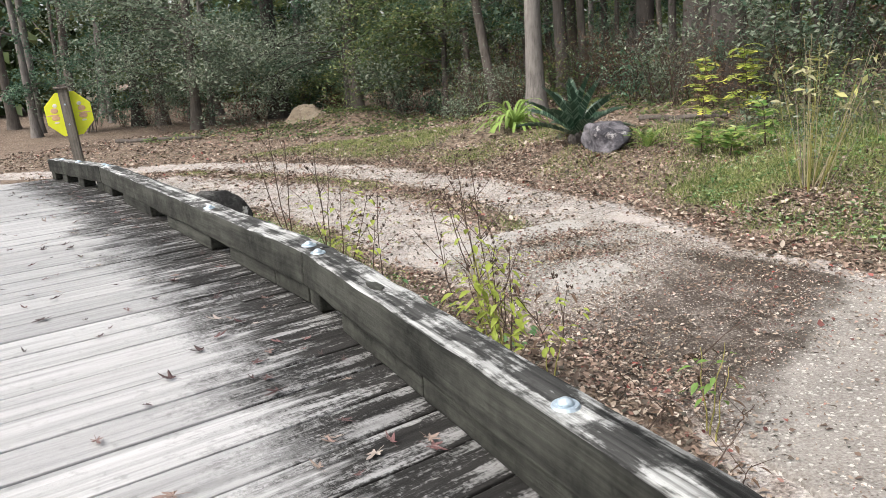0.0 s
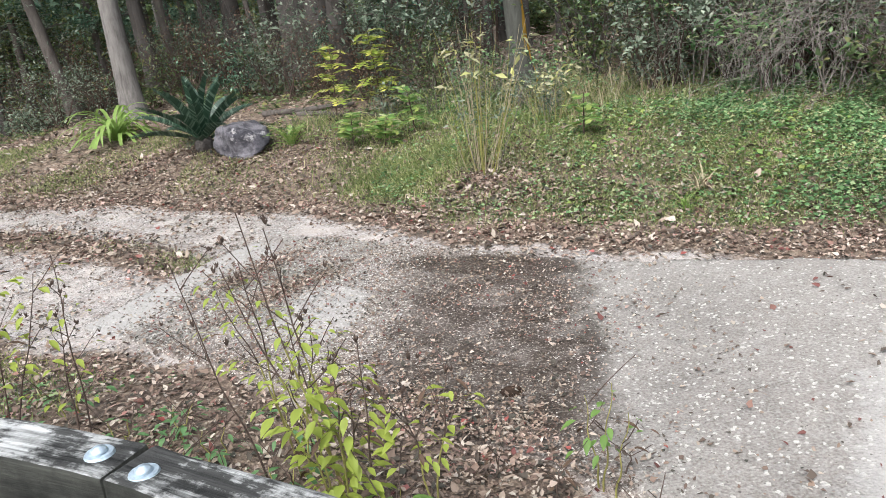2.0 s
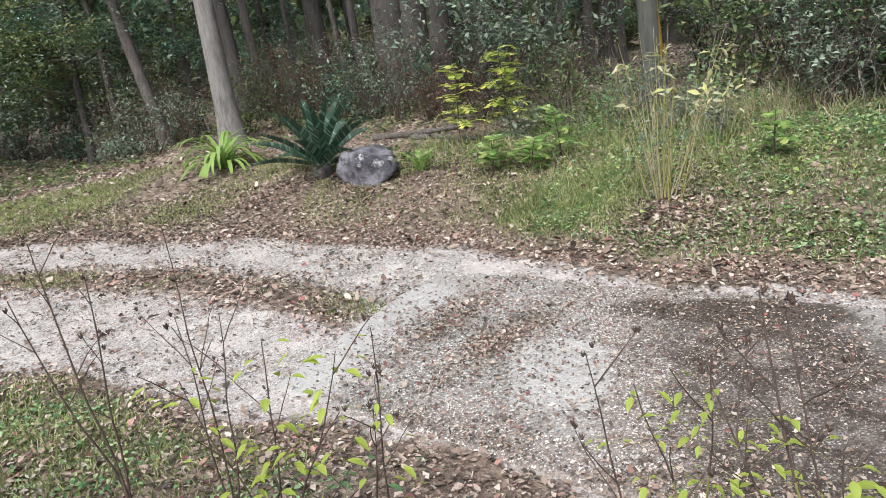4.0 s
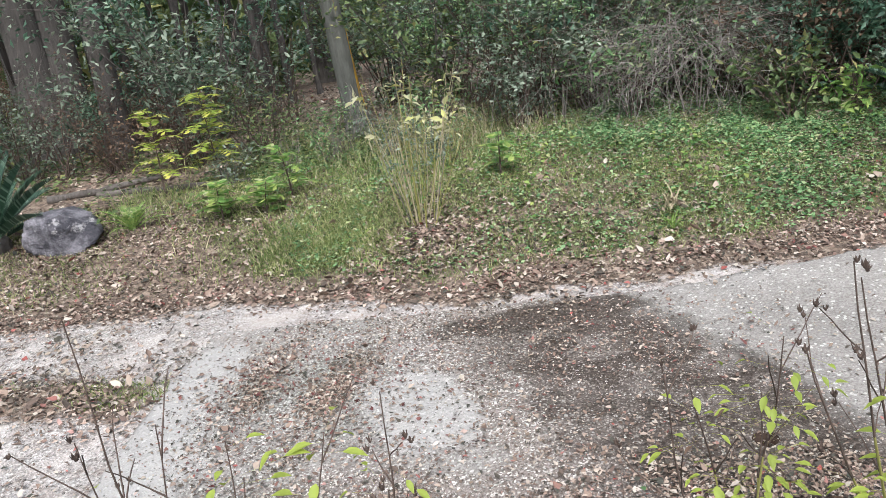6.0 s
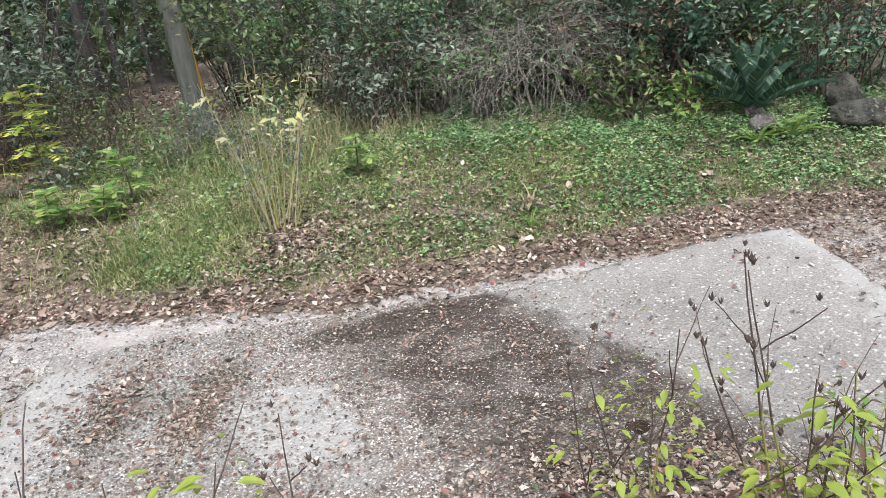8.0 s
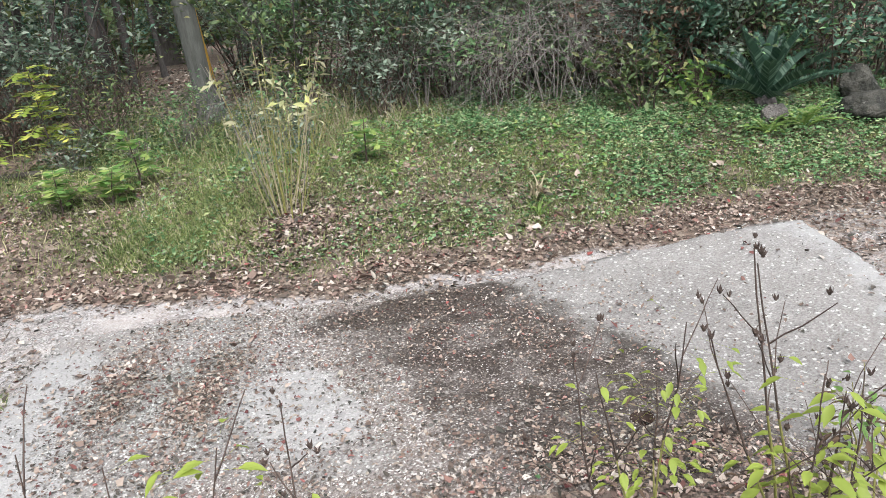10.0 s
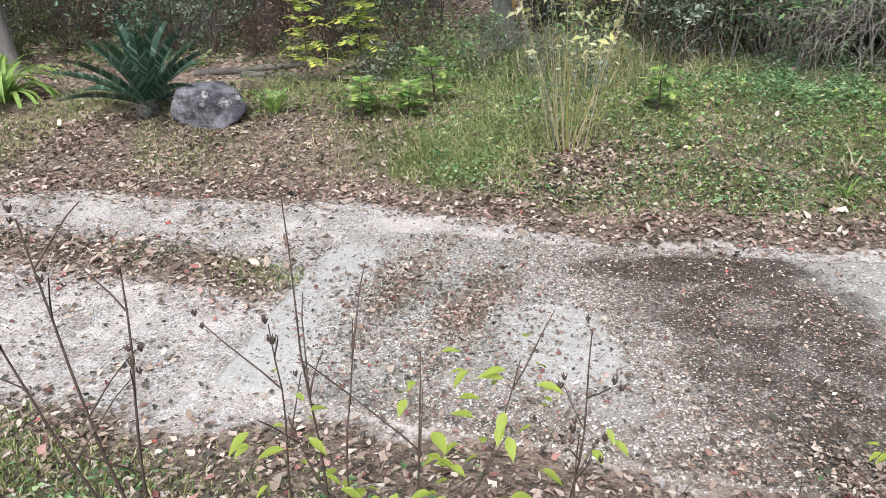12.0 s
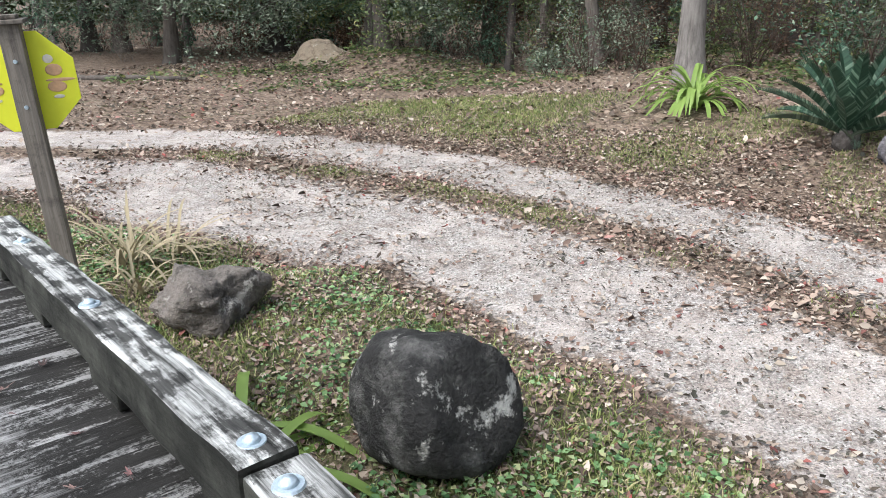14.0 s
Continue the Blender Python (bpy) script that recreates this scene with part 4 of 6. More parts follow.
for tries in range(900):
    if count >= 62:
        break
    a, dist = radians(rnd.uniform(-62, 72)), rnd.uniform(17, 44)
    x, y = -2.0 - math.sin(a) * dist, 1.5 + math.cos(a) * dist
    if float(y - far_edge(x)) < 7.0 or any((x - p) ** 2 + (y - q2) ** 2 < 2.6 for p, q2 in spots_taken):
        continue
    if -5.5 < x < 0.5 and y < 19:
        continue
    spots_taken.append((x, y))
    count += 1
    near = dist < 27
    tree(x, y, rnd.uniform(0.08, 0.24), rnd.uniform(10, 15), rnd.choice([BARK_DARK, BARK_MID, BARK_MID, BARK_PALE]), rnd.choice([MID_LEAF, DARK_LEAF]), 100 + count, (rnd.uniform(-0.05, 0.05), rnd.uniform(-0.03, 0.03)), 1, 3 if near else 2, 1.0, "woodland tree in the wood behind the drive", False, 0.26, 22)
for k in range(26):
    x, y = -9.5 + 11.0 * (k + rnd.random()) / 26, rnd.uniform(17.4, 24)
    if any((x - p) ** 2 + (y - q2) ** 2 < 0.5 for p, q2 in spots_taken):
        continue
    spots_taken.append((x, y))
    tree(x, y, rnd.uniform(0.06, 0.15), rnd.uniform(10, 14), BARK_DARK if k % 4 else BARK_MID, MID_LEAF, 400 + k, (rnd.uniform(-0.12, 0.05), 0.0), 0.9, 0, 1.0, "thin dark woodland tree with a bare leaning trunk", False, 0.24, 16)
for k in range(16):
    a = radians(100 + k * 12)
    x, y = -3 - math.sin(a) * 26, -2 + math.cos(a) * 22
    tree(x, y, 0.2, 12, BARK_MID, MID_LEAF, 300 + k, (0, 0), 1.2, 0, 1.0, "woodland tree on the far side of the boardwalk", False, 0.32, 18)

# ---- thickets, shrubs and vines ----
def shrub(x, y, w, h, leaf, seed, leaves=900, leaf_size=0.085, stems=9, label="dense evergreen shrub at the wood's edge", name="shrub", bark=TWIG, flat=0.45, thick=0.013):
    base = float(ground_z(x, y))
    thing = tagged(empty(name, (x, y, base - 0.03)), label, "shrub")
    rs = random.Random(seed)
    lines, ends = [], []
    for k in range(stems):
        a = rs.uniform(0, 6.283)
        lp = limb_points((rs.uniform(-0.12, 0.12) * w, rs.uniform(-0.12, 0.12) * w, 0), (math.cos(a) * rs.uniform(0.15, 0.7), math.sin(a) * rs.uniform(0.15, 0.7), 1), h * rs.uniform(0.75, 1.15), 7, 0.28, seed + k * 2.9, 0.03)
        lines.append((lp, [thick * (1 - 0.12 * i) for i in range(8)]))
        ends += lp[1:]
        for j in range(2):
            b = rs.uniform(0, 6.283)
            sp = limb_points(lp[rs.randint(2, 5)], (math.cos(b), math.sin(b), rs.uniform(-0.1, 0.7)), h * 0.45, 4, 0.4, seed + k + j * 11.3)
            lines.append((sp, [thick * 0.45 * (1 - 0.2 * i) for i in range(5)]))
            ends += sp[1:]
    part("branchwork", tubes_mesh("branchwork", lines, bark, 4), thing)
    pick = np.array([ends[rs.randrange(len(ends))] for _ in range(max(1, leaves // 10))])
    at, al, up, ln = crown_leaves(pick, 10, 0.16 * w + 0.05, leaf_size, 0.8)
    at[:, 2] = np.maximum(at[:, 2], 0.03)
    part("foliage", leaf_mesh("foliage", at, al, up, ln, ln * flat, leaf), thing)
    return thing


np.random.seed(21)
rnd = random.Random(8)
EDGE = [(-24.72, 14.06), (-20.28, 17.49), (-17.74, 20.54), (-12.31, 18.4), (-8.84, 15.06), (-8.0, 15.75), (-5.84, 15.54), (-4.13, 14.71), (-2.68, 14.14), (-1.17, 13.08), (0.02, 11.93), (1.17, 11.12), (2.11, 10.58), (3.04, 10.06), (3.8, 9.67), (4.36, 9.08), (4.8, 8.48), (5.27, 8.02), (5.81, 7.6), (6.4, 7.08)]
for k in range(len(EDGE) - 1):
    (ax0, ay0), (bx0, by0) = EDGE[k], EDGE[k + 1]
    for row in range(3):
        for j in range(2):
            f = (j + rnd.random()) / 2
            dx, dy = bx0 - ax0, by0 - ay0
            L = math.hypot(dx, dy)
            depth = row * 1.3 + rnd.uniform(-0.3, 0.5)
            x, y = ax0 + dx * f - dy / L * depth, ay0 + dy * f + dx / L * depth
            right = x > 0.5
            # a gap in the thicket, floored with leaves, before the streaked trunk
            if row < 2 and 0.15 < (x + 2.39) / (y - 1.94) < 0.415 and y < 16.6:
                continue
            leaf = rnd.choice([DARK_LEAF, COVER, MID_LEAF, COVER, BROWN_LEAF, SAGE_LEAF, SAGE_LEAF] if right else [DARK_LEAF, DARK_LEAF, MID_LEAF, BROWN_LEAF, SAGE_LEAF])
            h = (rnd.uniform(1.5, 2.6) if right else rnd.uniform(0.7, 1.9)) * (1 + 0.25 * row)
            shrub(x, y, rnd.uniform(0.9, 1.6), h, leaf, k * 31 + row * 7 + j, (1700 if row == 0 else 1900) if right else 600, rnd.uniform(0.045, 0.095), 9, {"evergreen_leaves": "dense dark evergreen shrub at the wood's edge", "woodland_leaves": "loose green understorey shrub at the wood's edge", "withered_leaves": "twiggy shrub with withered brown leaves", "sage_leaves": "loose grey-green shrub at the wood's edge", "ground_cover": "fresh green leafy shrub at the wood's edge"}[leaf.name])
for k in range(len(EDGE) - 1):
    (ax0, ay0), (bx0, by0) = EDGE[k], EDGE[k + 1]
    x, y = ax0 + (bx0 - ax0) * rnd.random(), ay0 + (by0 - ay0) * rnd.random()
    if 0.17 < (x + 2.39) / (y - 1.94) < 0.41:
        continue
    shrub(x, y, 1.6, rnd.uniform(1.2, 2.3), rnd.choice([BROWN_LEAF, SAGE_LEAF, BROWN_LEAF]), 500 + k, 220, 0.06, 22, "nearly bare grey twiggy bush at the wood's edge", "bush", BUSH_TWIG if k % 3 == 0 else TWIG, 0.45, 0.0055)
for k in range(46):
    a, dist = radians(rnd.uniform(-50, 58)), rnd.uniform(20, 38)
    x, y = -2.0 - math.sin(a) * dist, 1.5 + math.cos(a) * dist
    if float(y - far_edge(x)) < 7:
        continue
    shrub(x, y, rnd.uniform(1.6, 2.8), rnd.uniform(1.5, 3.6), rnd.choice([DARK_LEAF, MID_LEAF, MID_LEAF, BROWN_LEAF]), 700 + k, 900, 0.16, 7, "tall understorey shrub deep in the wood")

for k, (x, y, h) in enumerate([(-21.55, 16.22, 4.2), (-19.14, 18.51, 4.8), (-16.09, 20.29, 4.6), (-14.06, 20.03, 4.4), (-11.69, 19.33, 4.6), (-9.52, 17.61, 4.4), (-24.09, 13.43, 4.4), (-17.87, 21.81, 5.2), (-22.69, 19.27, 5.4), (-14.82, 22.83, 5.2), (1.39, 12.3, 4.2), (3.01, 11.17, 4.4), (4.49, 10.28, 4.4), (6.03, 9.37, 4.4), (-1.84, 13.59, 4.6), (-1.51, 15.31, 4.4)]):
    shrub(x, y, 2.1, h, (DARK_LEAF, MID_LEAF, SAGE_LEAF)[k % 3], 1200 + k, 2600, 0.10, 9, "tall leafy evergreen understorey shrub", "shrub", BARK_MID)

# far wood behind everything, beyond what can be told apart
np.random.seed(33)
n = 60000
a = np.radians(np.random.uniform(-88, 92, n))
dist = np.random.uniform(44, 60, n)
x, y = -2 - np.sin(a) * dist, 1.5 + np.cos(a) * dist
z = ground_z(x, y) + np.random.rand(n) ** 0.9 * 17
at = np.stack([x, y, z], -1)
tagged(new("far_wood", leaf_mesh("far_wood", at, scatter_dirs(n), scatter_dirs(n), 1.0, 0.7, MID_LEAF)), "far green woodland closing off the view", "woodland", kind="stuff")

np.random.seed(57)
for k, (x, y, w, h) in enumerate([(-1.0, 11.46, 0.9, 0.7), (-0.42, 11.5, 0.8, 0.9), (0.17, 10.92, 0.9, 0.8), (-0.13, 11.67, 0.7, 1.1), (0.66, 10.68, 1.0, 0.9), (-1.69, 11.83, 0.8, 0.6)]):
    shrub(x, y, w, h, (MID_LEAF, COVER, SAGE_LEAF)[k % 3], 1400 + k, 320, 0.06, 12, "low loose green bush at the back of the lawn", "bush", BUSH_TWIG, 0.45, 0.006)

# ---- garden plants on the bank ----
def ribbon(points, widths, up=(0, 0, 1), crease=0.25):
    """Corners and quads of a creased strap leaf along points."""
    vs, fs = [], []
    pts = [Vector(p) for p in points]
    for k, p in enumerate(pts):
        d = (pts[min(k + 1, len(pts) - 1)] - pts[max(k - 1, 0)]).normalized()
        s = d.cross(Vector(up))
        s = s.normalized() if s.length > 1e-3 else Vector((1, 0, 0))
        n = s.cross(d)
        w = widths[k] * 0.5
        vs += [p - s * w + n * w * crease, p, p + s * w + n * w * crease]
    for k in range(len(pts) - 1):
        a = 3 * k
        fs += [(a, a + 1, a + 4, a + 3), (a + 1, a + 2, a + 5, a + 4)]
    return vs, fs


def arch(start, yaw, rise, length, segs=9, droop=0.9):
    """A line that climbs at rise (degrees) and bends over under its weight."""
    p, e = Vector(start), radians(rise)
    out = [p.copy()]
    for k in range(segs):
        e -= radians(droop * 90) * (0.4 + k / segs) / segs
        p = p + Vector((math.cos(yaw) * math.cos(e), math.sin(yaw) * math.cos(e), math.sin(e))) * (length / segs)
        out.append(p.copy())
    return out


def frond_mesh(name, line, leaflet, pairs, material, lift=0.5):
    """A feather leaf: a midrib with narrow leaflets on both sides."""
    vs, fs = tube(line, [0.009 * (1 - 0.8 * k / len(line)) for k in range(len(line))], 4)
    tri = []
    for q in fs:
        tri += [(q[0], q[1], q[2]), (q[0], q[2], q[3])]
    n = len(line) - 1
    for k in range(pairs):
        f = (0.12 + 0.88 * k / pairs) * n
        i = min(int(f), n - 1)
        p = line[i].lerp(line[i + 1], f - i)
        d = (line[i + 1] - line[i]).normalized()
        s = d.cross(Vector((0, 0, 1)))
        s = s.normalized() if s.length > 1e-3 else Vector((1, 0, 0))
        up = s.cross(d)
        size = leaflet * (math.sin(math.pi * min(1, 0.18 + 0.78 * k / pairs)) ** 0.6)
        for side in (-1, 1):
            way = (s * side * 0.8 + d * 0.55 + up * lift).normalized()
            tip = p + way * size
            half = d * size * 0.11 + up * size * 0.03
            b = len(vs)
            vs += [p - half, p + half, p + way * size * 0.6 + half, tip, p + way * size * 0.6 - half]
            tri += [(b, b + 1, b + 2), (b, b + 2, b + 4), (b + 4, b + 2, b + 3)]
    return mesh_of(name, vs, tri, material)


def cycad(x, y, size, fronds, seed, label):
    rs = random.Random(seed)
    thing = tagged(empty("cycad", (x, y, float(ground_z(x, y)) - 0.03)), label, "cycad")
    bm = bmesh.new()
    bmesh.ops.create_icosphere(bm, subdivisions=3, radius=0.13 * size)
    for v in bm.verts:
        v.co = v.co * (1 + 0.2 * noise.noise(v.co * 30)) + Vector((0, 0, 0.10 * size))
    part("trunk", bm_mesh("trunk", bm, BARK_DARK), thing)
    for k in range(fronds):
        yaw = 2.4 * k + rs.uniform(-0.2, 0.2)
        f = k / fronds
        line = arch((0, 0, 0.15 * size), yaw, 80 - 66 * f + rs.uniform(-4, 4), size * rs.uniform(0.9, 1.05), 10, 0.26 + 0.16 * f)
        part("frond", frond_mesh("frond", line, 0.13 * size, 44, CYCAD_LEAF if f < 0.96 else STRAW, 0.55), thing)


def fern(x, y, size, fronds, seed, label):
    rs = random.Random(seed)
    thing = tagged(empty("fern", (x, y, float(ground_z(x, y)) - 0.01)), label, "fern")
    for k in range(fronds):
        line = arch((0, 0, 0), 2.4 * k + rs.uniform(-0.3, 0.3), rs.uniform(35, 75), size * rs.uniform(0.7, 1.1), 8, 0.8)
        part("frond", frond_mesh("frond", line, 0.13 * size, 16, LIME_LEAF, 0.1), thing)


def strap_plant(name, x, y, size, n, material, seed, label, wide=0.05, rise=(35, 85), droop=1.1):
    rs = random.Random(seed)
    thing = tagged(empty(name, (x, y, float(ground_z(x, y)) - 0.01)), label, "plant")
    for k in range(n):
        line = arch((rs.uniform(-0.06, 0.06), rs.uniform(-0.06, 0.06), 0), rs.uniform(0, 6.283), rs.uniform(*rise), size * rs.uniform(0.6, 1.1), 9, droop * rs.uniform(0.7, 1.2))
        vs, fs = ribbon(line, [wide * (0.55 + 0.45 * math.sin(math.pi * min(1, 0.25 + 0.5 * i / 9))) * (1 if i < 7 else (10 - i) / 4) for i in range(10)])
        for v in vs:
            v.z = max(v.z, 0.012)
        part("strap_leaf", mesh_of("strap_leaf", vs, fs, material, True), thing)


cycad(-4.42, 11.3, 1.05, 24, 1, "dark green cycad with stiff arching fronds beside a rock")
cycad(4.66, 7.05, 0.85, 22, 2, "dark green cycad under the thicket with one dry frond")
fern(-2.95, 10.75, 0.46, 14, 3, "bright lime-green fern beside the grey rock")
fern(4.48, 6.48, 0.42, 24, 4, "bright green fern in the ground cover below the cycad")
fern(4.15, 6.65, 0.32, 18, 14, "bright green fern in the ground cover below the cycad")
strap_plant("lily_plant", -6.36, 12.5, 1.15, 70, LIME_LEAF, 5, "bright green lily clump with arching strap leaves", 0.06, (35, 82), 1.9)
strap_plant("lily_plant", -6.0, 4.30, 0.8, 12, LIME_LEAF, 6, "small green plant with strap leaves beside the kerb", 0.055, (15, 50), 1.3)
strap_plant("lily_plant", -5.68, 4.18, 0.7, 10, LIME_LEAF, 16, "small green plant with strap leaves beside the kerb", 0.05, (12, 45), 1.3)
strap_plant("dry_grass_clump", -8.1, 5.25, 0.75, 46, STRAW, 7, "clump of dead straw-coloured stalks at the deck edge", 0.02, (5, 75), 1.1)
strap_plant("dry_grass_clump", -8.16, 5.62, 0.7, 34, STRAW, 8, "clump of dead straw-coloured stalks at the deck edge", 0.02, (5, 60), 1.0)
strap_plant("dry_grass_clump", -7.63, 4.96, 0.5, 22, STRAW, 18, "clump of dead straw-coloured stalks at the deck edge", 0.018, (5, 75), 1.2)
strap_plant("grass_tuft", 1.67, 7.23, 0.28, 26, STRAW, 9, "dry tuft of tall grass on the lawn", 0.014, (40, 85), 0.9)
strap_plant("grass_tuft", 1.51, 6.95, 0.24, 22, LIME_LEAF, 19, "small green tuft of tall grass on the lawn", 0.012, (40, 85), 0.9)


def sapling(x, y, h, seed, label, leaf=YELLOW_LEAF, sprays=15, spray=0.42):
    """A young sumac: thin stem with feathered leaves held out flat."""
    rs = random.Random(seed)
    thing = tagged(empty("sapling", (x, y, float(ground_z(x, y)) - 0.02)), label, "sapling")
    line = limb_points((0, 0, 0), (rs.uniform(-0.1, 0.1), rs.uniform(-0.1, 0.1), 1), h, 8, 0.1, seed)
    part("stem", tubes_mesh("stem", [(line, [0.013 * (1 - 0.09 * k) for k in range(9)])], TWIG, 6), thing)
    for k in range(sprays):
        f = 1.8 + 6.2 * k / sprays
        i = min(int(f), 7)
        p = line[i].lerp(line[i + 1], f - i)
        a = arch(p, 2.4 * k + rs.uniform(-0.4, 0.4), rs.uniform(10, 50), spray * rs.uniform(0.7, 1.1) * (1.2 - 0.08 * i), 7, 0.7)
        vs, fs = tube(a, [0.004] * 8, 4)
        tri = [t for q4 in fs for t in ((q4[0], q4[1], q4[2]), (q4[0], q4[2], q4[3]))]
        for j in range(1, 8):
            d = (a[j] - a[j - 1]).normalized()
            s2 = d.cross(Vector((0, 0, 1))).normalized()
            for side in (-1, 1):
                w = (s2 * side + d * 0.35 + Vector((0, 0, rs.uniform(-0.3, 0.1)))).normalized() * 0.12
                b = len(vs)
                m = a[j] + w * 0.5
                vs += [a[j], m + d * 0.026, a[j] + w, m - d * 0.026]
                tri += [(b, b + 1, b + 2), (b, b + 2, b + 3)]
        part("feather_leaf", mesh_of("feather_leaf", vs, tri, leaf), thing)


sapling(-2.55, 11.95, 1.15, 3, "young sumac with feathered yellow-green leaves")
sapling(-1.82, 11.95, 1.32, 4, "young sumac with feathered bright yellow leaves", YELLOW_LEAF, 22, 0.42)
sapling(-1.99, 10.25, 0.45, 5, "low sumac shoot with yellow-green leaves on the lawn", LIME_LEAF, 12, 0.3)
sapling(-1.54, 10.01, 0.4, 6, "low sumac shoot with yellow-green leaves on the lawn", LIME_LEAF, 12, 0.3)
sapling(-1.18, 10.32, 0.6, 16, "low sumac shoot with yellow-green leaves on the lawn", LIME_LEAF, 10, 0.32)


def cane_bush(x, y, h, canes, seed):
    """A clump of thin canes, half dry, with pale leaves left at the tips."""
    rs = random.Random(seed)
    thing = tagged(empty("cane_bush", (x, y, float(ground_z(x, y)) - 0.02)), "clump of thin straw-coloured canes with pale leaves at the tips", "bush")
    tips = []
    for k in range(canes):
        a, out = rs.uniform(0, 6.283), rs.uniform(0.03, 0.50)
        start = (0.16 * math.cos(a) * rs.random(), 0.16 * math.sin(a) * rs.random(), 0)
        hh = h * rs.uniform(0.55, 1.05)
        line = limb_points(start, (math.cos(a) * out, math.sin(a) * out, 1), hh, 8, 0.10, seed + k)
        part("cane", tubes_mesh("cane", [(line, [0.0052 * (1 - 0.08 * i) for i in range(9)])], rs.choice([STRAW, STRAW, GREEN_STEM, GREEN_STEM, BUSH_TWIG]), 4), thing)
        if hh > h * 0.8:
            tips += line[5:]
    pick = np.array([tips[rs.randrange(len(tips))] for _ in range(22)])
    at, al, up, ln = crown_leaves(pick, 4, 0.09, 0.10)
    part("foliage", leaf_mesh("foliage", at, al, up, ln, ln * 0.42, PALE_LEAF), thing, "pale leaves at the tips")
    pick = np.array([tips[rs.randrange(len(tips))] * rs.uniform(0.35, 0.9) for _ in range(50)])
    at, al, up, ln = crown_leaves(pick, 5, 0.12, 0.055)
    part("foliage", leaf_mesh("foliage", at, al, up, ln, ln * 0.35, SAGE_LEAF), thing, "small grey-green leaves along the canes")


cane_bush(-0.27, 8.48, 1.62, 32, 4)
cane_bush(0.50, 9.9, 0.8, 16, 44)
sapling(0.84, 9.0, 0.5, 26, "small pale-leaved sapling beside the cane clump", LIME_LEAF, 7, 0.22)


def vine_heap(x, y, w, h, n, seed):
    rs = random.Random(seed)
    thing = tagged(empty("vine_heap", (x, y, float(ground_z(x, y)) - 0.02)), "tangled heap of dry grey vines hanging over a shrub", "vines")
    for g in range(6):
        lines = []
        for k in range(n // 6):
            a = rs.uniform(0, 6.283)
            r = rs.random() ** 0.6
            topz = h * (1 - 0.55 * r * r) * rs.uniform(0.75, 1.05)
            p = Vector((math.cos(a) * w * r * 0.5, math.sin(a) * w * r * 0.4, topz))
            d = Vector((math.cos(a) * rs.uniform(0.2, 1.2), math.sin(a) * rs.uniform(0.2, 1.0), rs.uniform(-0.2, 0.7))).normalized()
            pts = [p]
            for j in range(16):
                d = (d + noise.noise_vector(p * 4.5 + Vector((seed, k * 3.1, 0))) * 0.95 + Vector((0, 0, -0.10))).normalized()
                p = p + d * 0.09
                if p.z < 0.02:
                    break
                pts.append(p.copy())
            if len(pts) > 3:
                lines.append((pts, [rs.uniform(0.0014, 0.0028)] * len(pts)))
        part("tangle", tubes_mesh("tangle", lines, GREY_TWIG, 3), thing)
    pts = []
    for k in range(5):
        a = rs.uniform(0, 6.283)
        line = limb_points((0.1 * math.cos(a), 0.1 * math.sin(a), 0), (math.cos(a) * 0.25, math.sin(a) * 0.25, 1), h * 0.95, 6, 0.2, seed + k)
        part("stem", tubes_mesh("stem", [(line, [0.012 * (1 - 0.1 * i) for i in range(7)])], BUSH_TWIG, 5), thing)


np.random.seed(41)
vine_heap(3.62, 9.35, 1.15, 1.3, 520, 3)
vine_heap(2.35, 10.45, 0.7, 1.0, 60, 9)
shrub(3.86, 8.02, 0.9, 0.95, MID_LEAF, 901, 420, 0.10, 9, "small green shrub with some yellow leaves below the vines")
shrub(4.38, 7.75, 0.8, 0.8, LIME_LEAF, 902, 160, 0.11, 8, "small shrub with sparse lime leaves below the vines")
shrub(5.84, 7.11, 1.4, 1.9, DARK_LEAF, 903, 1500, 0.09, 10, "dense dark evergreen shrub at the wood's edge")
shrub(4.61, 8.39, 1.3, 1.7, DARK_LEAF, 904, 1500, 0.09, 10, "dense dark evergreen shrub at the wood's edge")
shrub(6.4, 6.9, 1.5, 2.2, DARK_LEAF, 905, 1700, 0.075, 10, "dense dark evergreen shrub at the wood's edge")
shrub(7.3, 6.5, 1.5, 2.4, MID_LEAF, 906, 1500, 0.075, 10, "loose green understorey shrub at the wood's edge")
shrub(7.9, 5.4, 1.4, 2.0, SAGE_LEAF, 907, 1300, 0.075, 10, "loose grey-green shrub at the wood's edge")

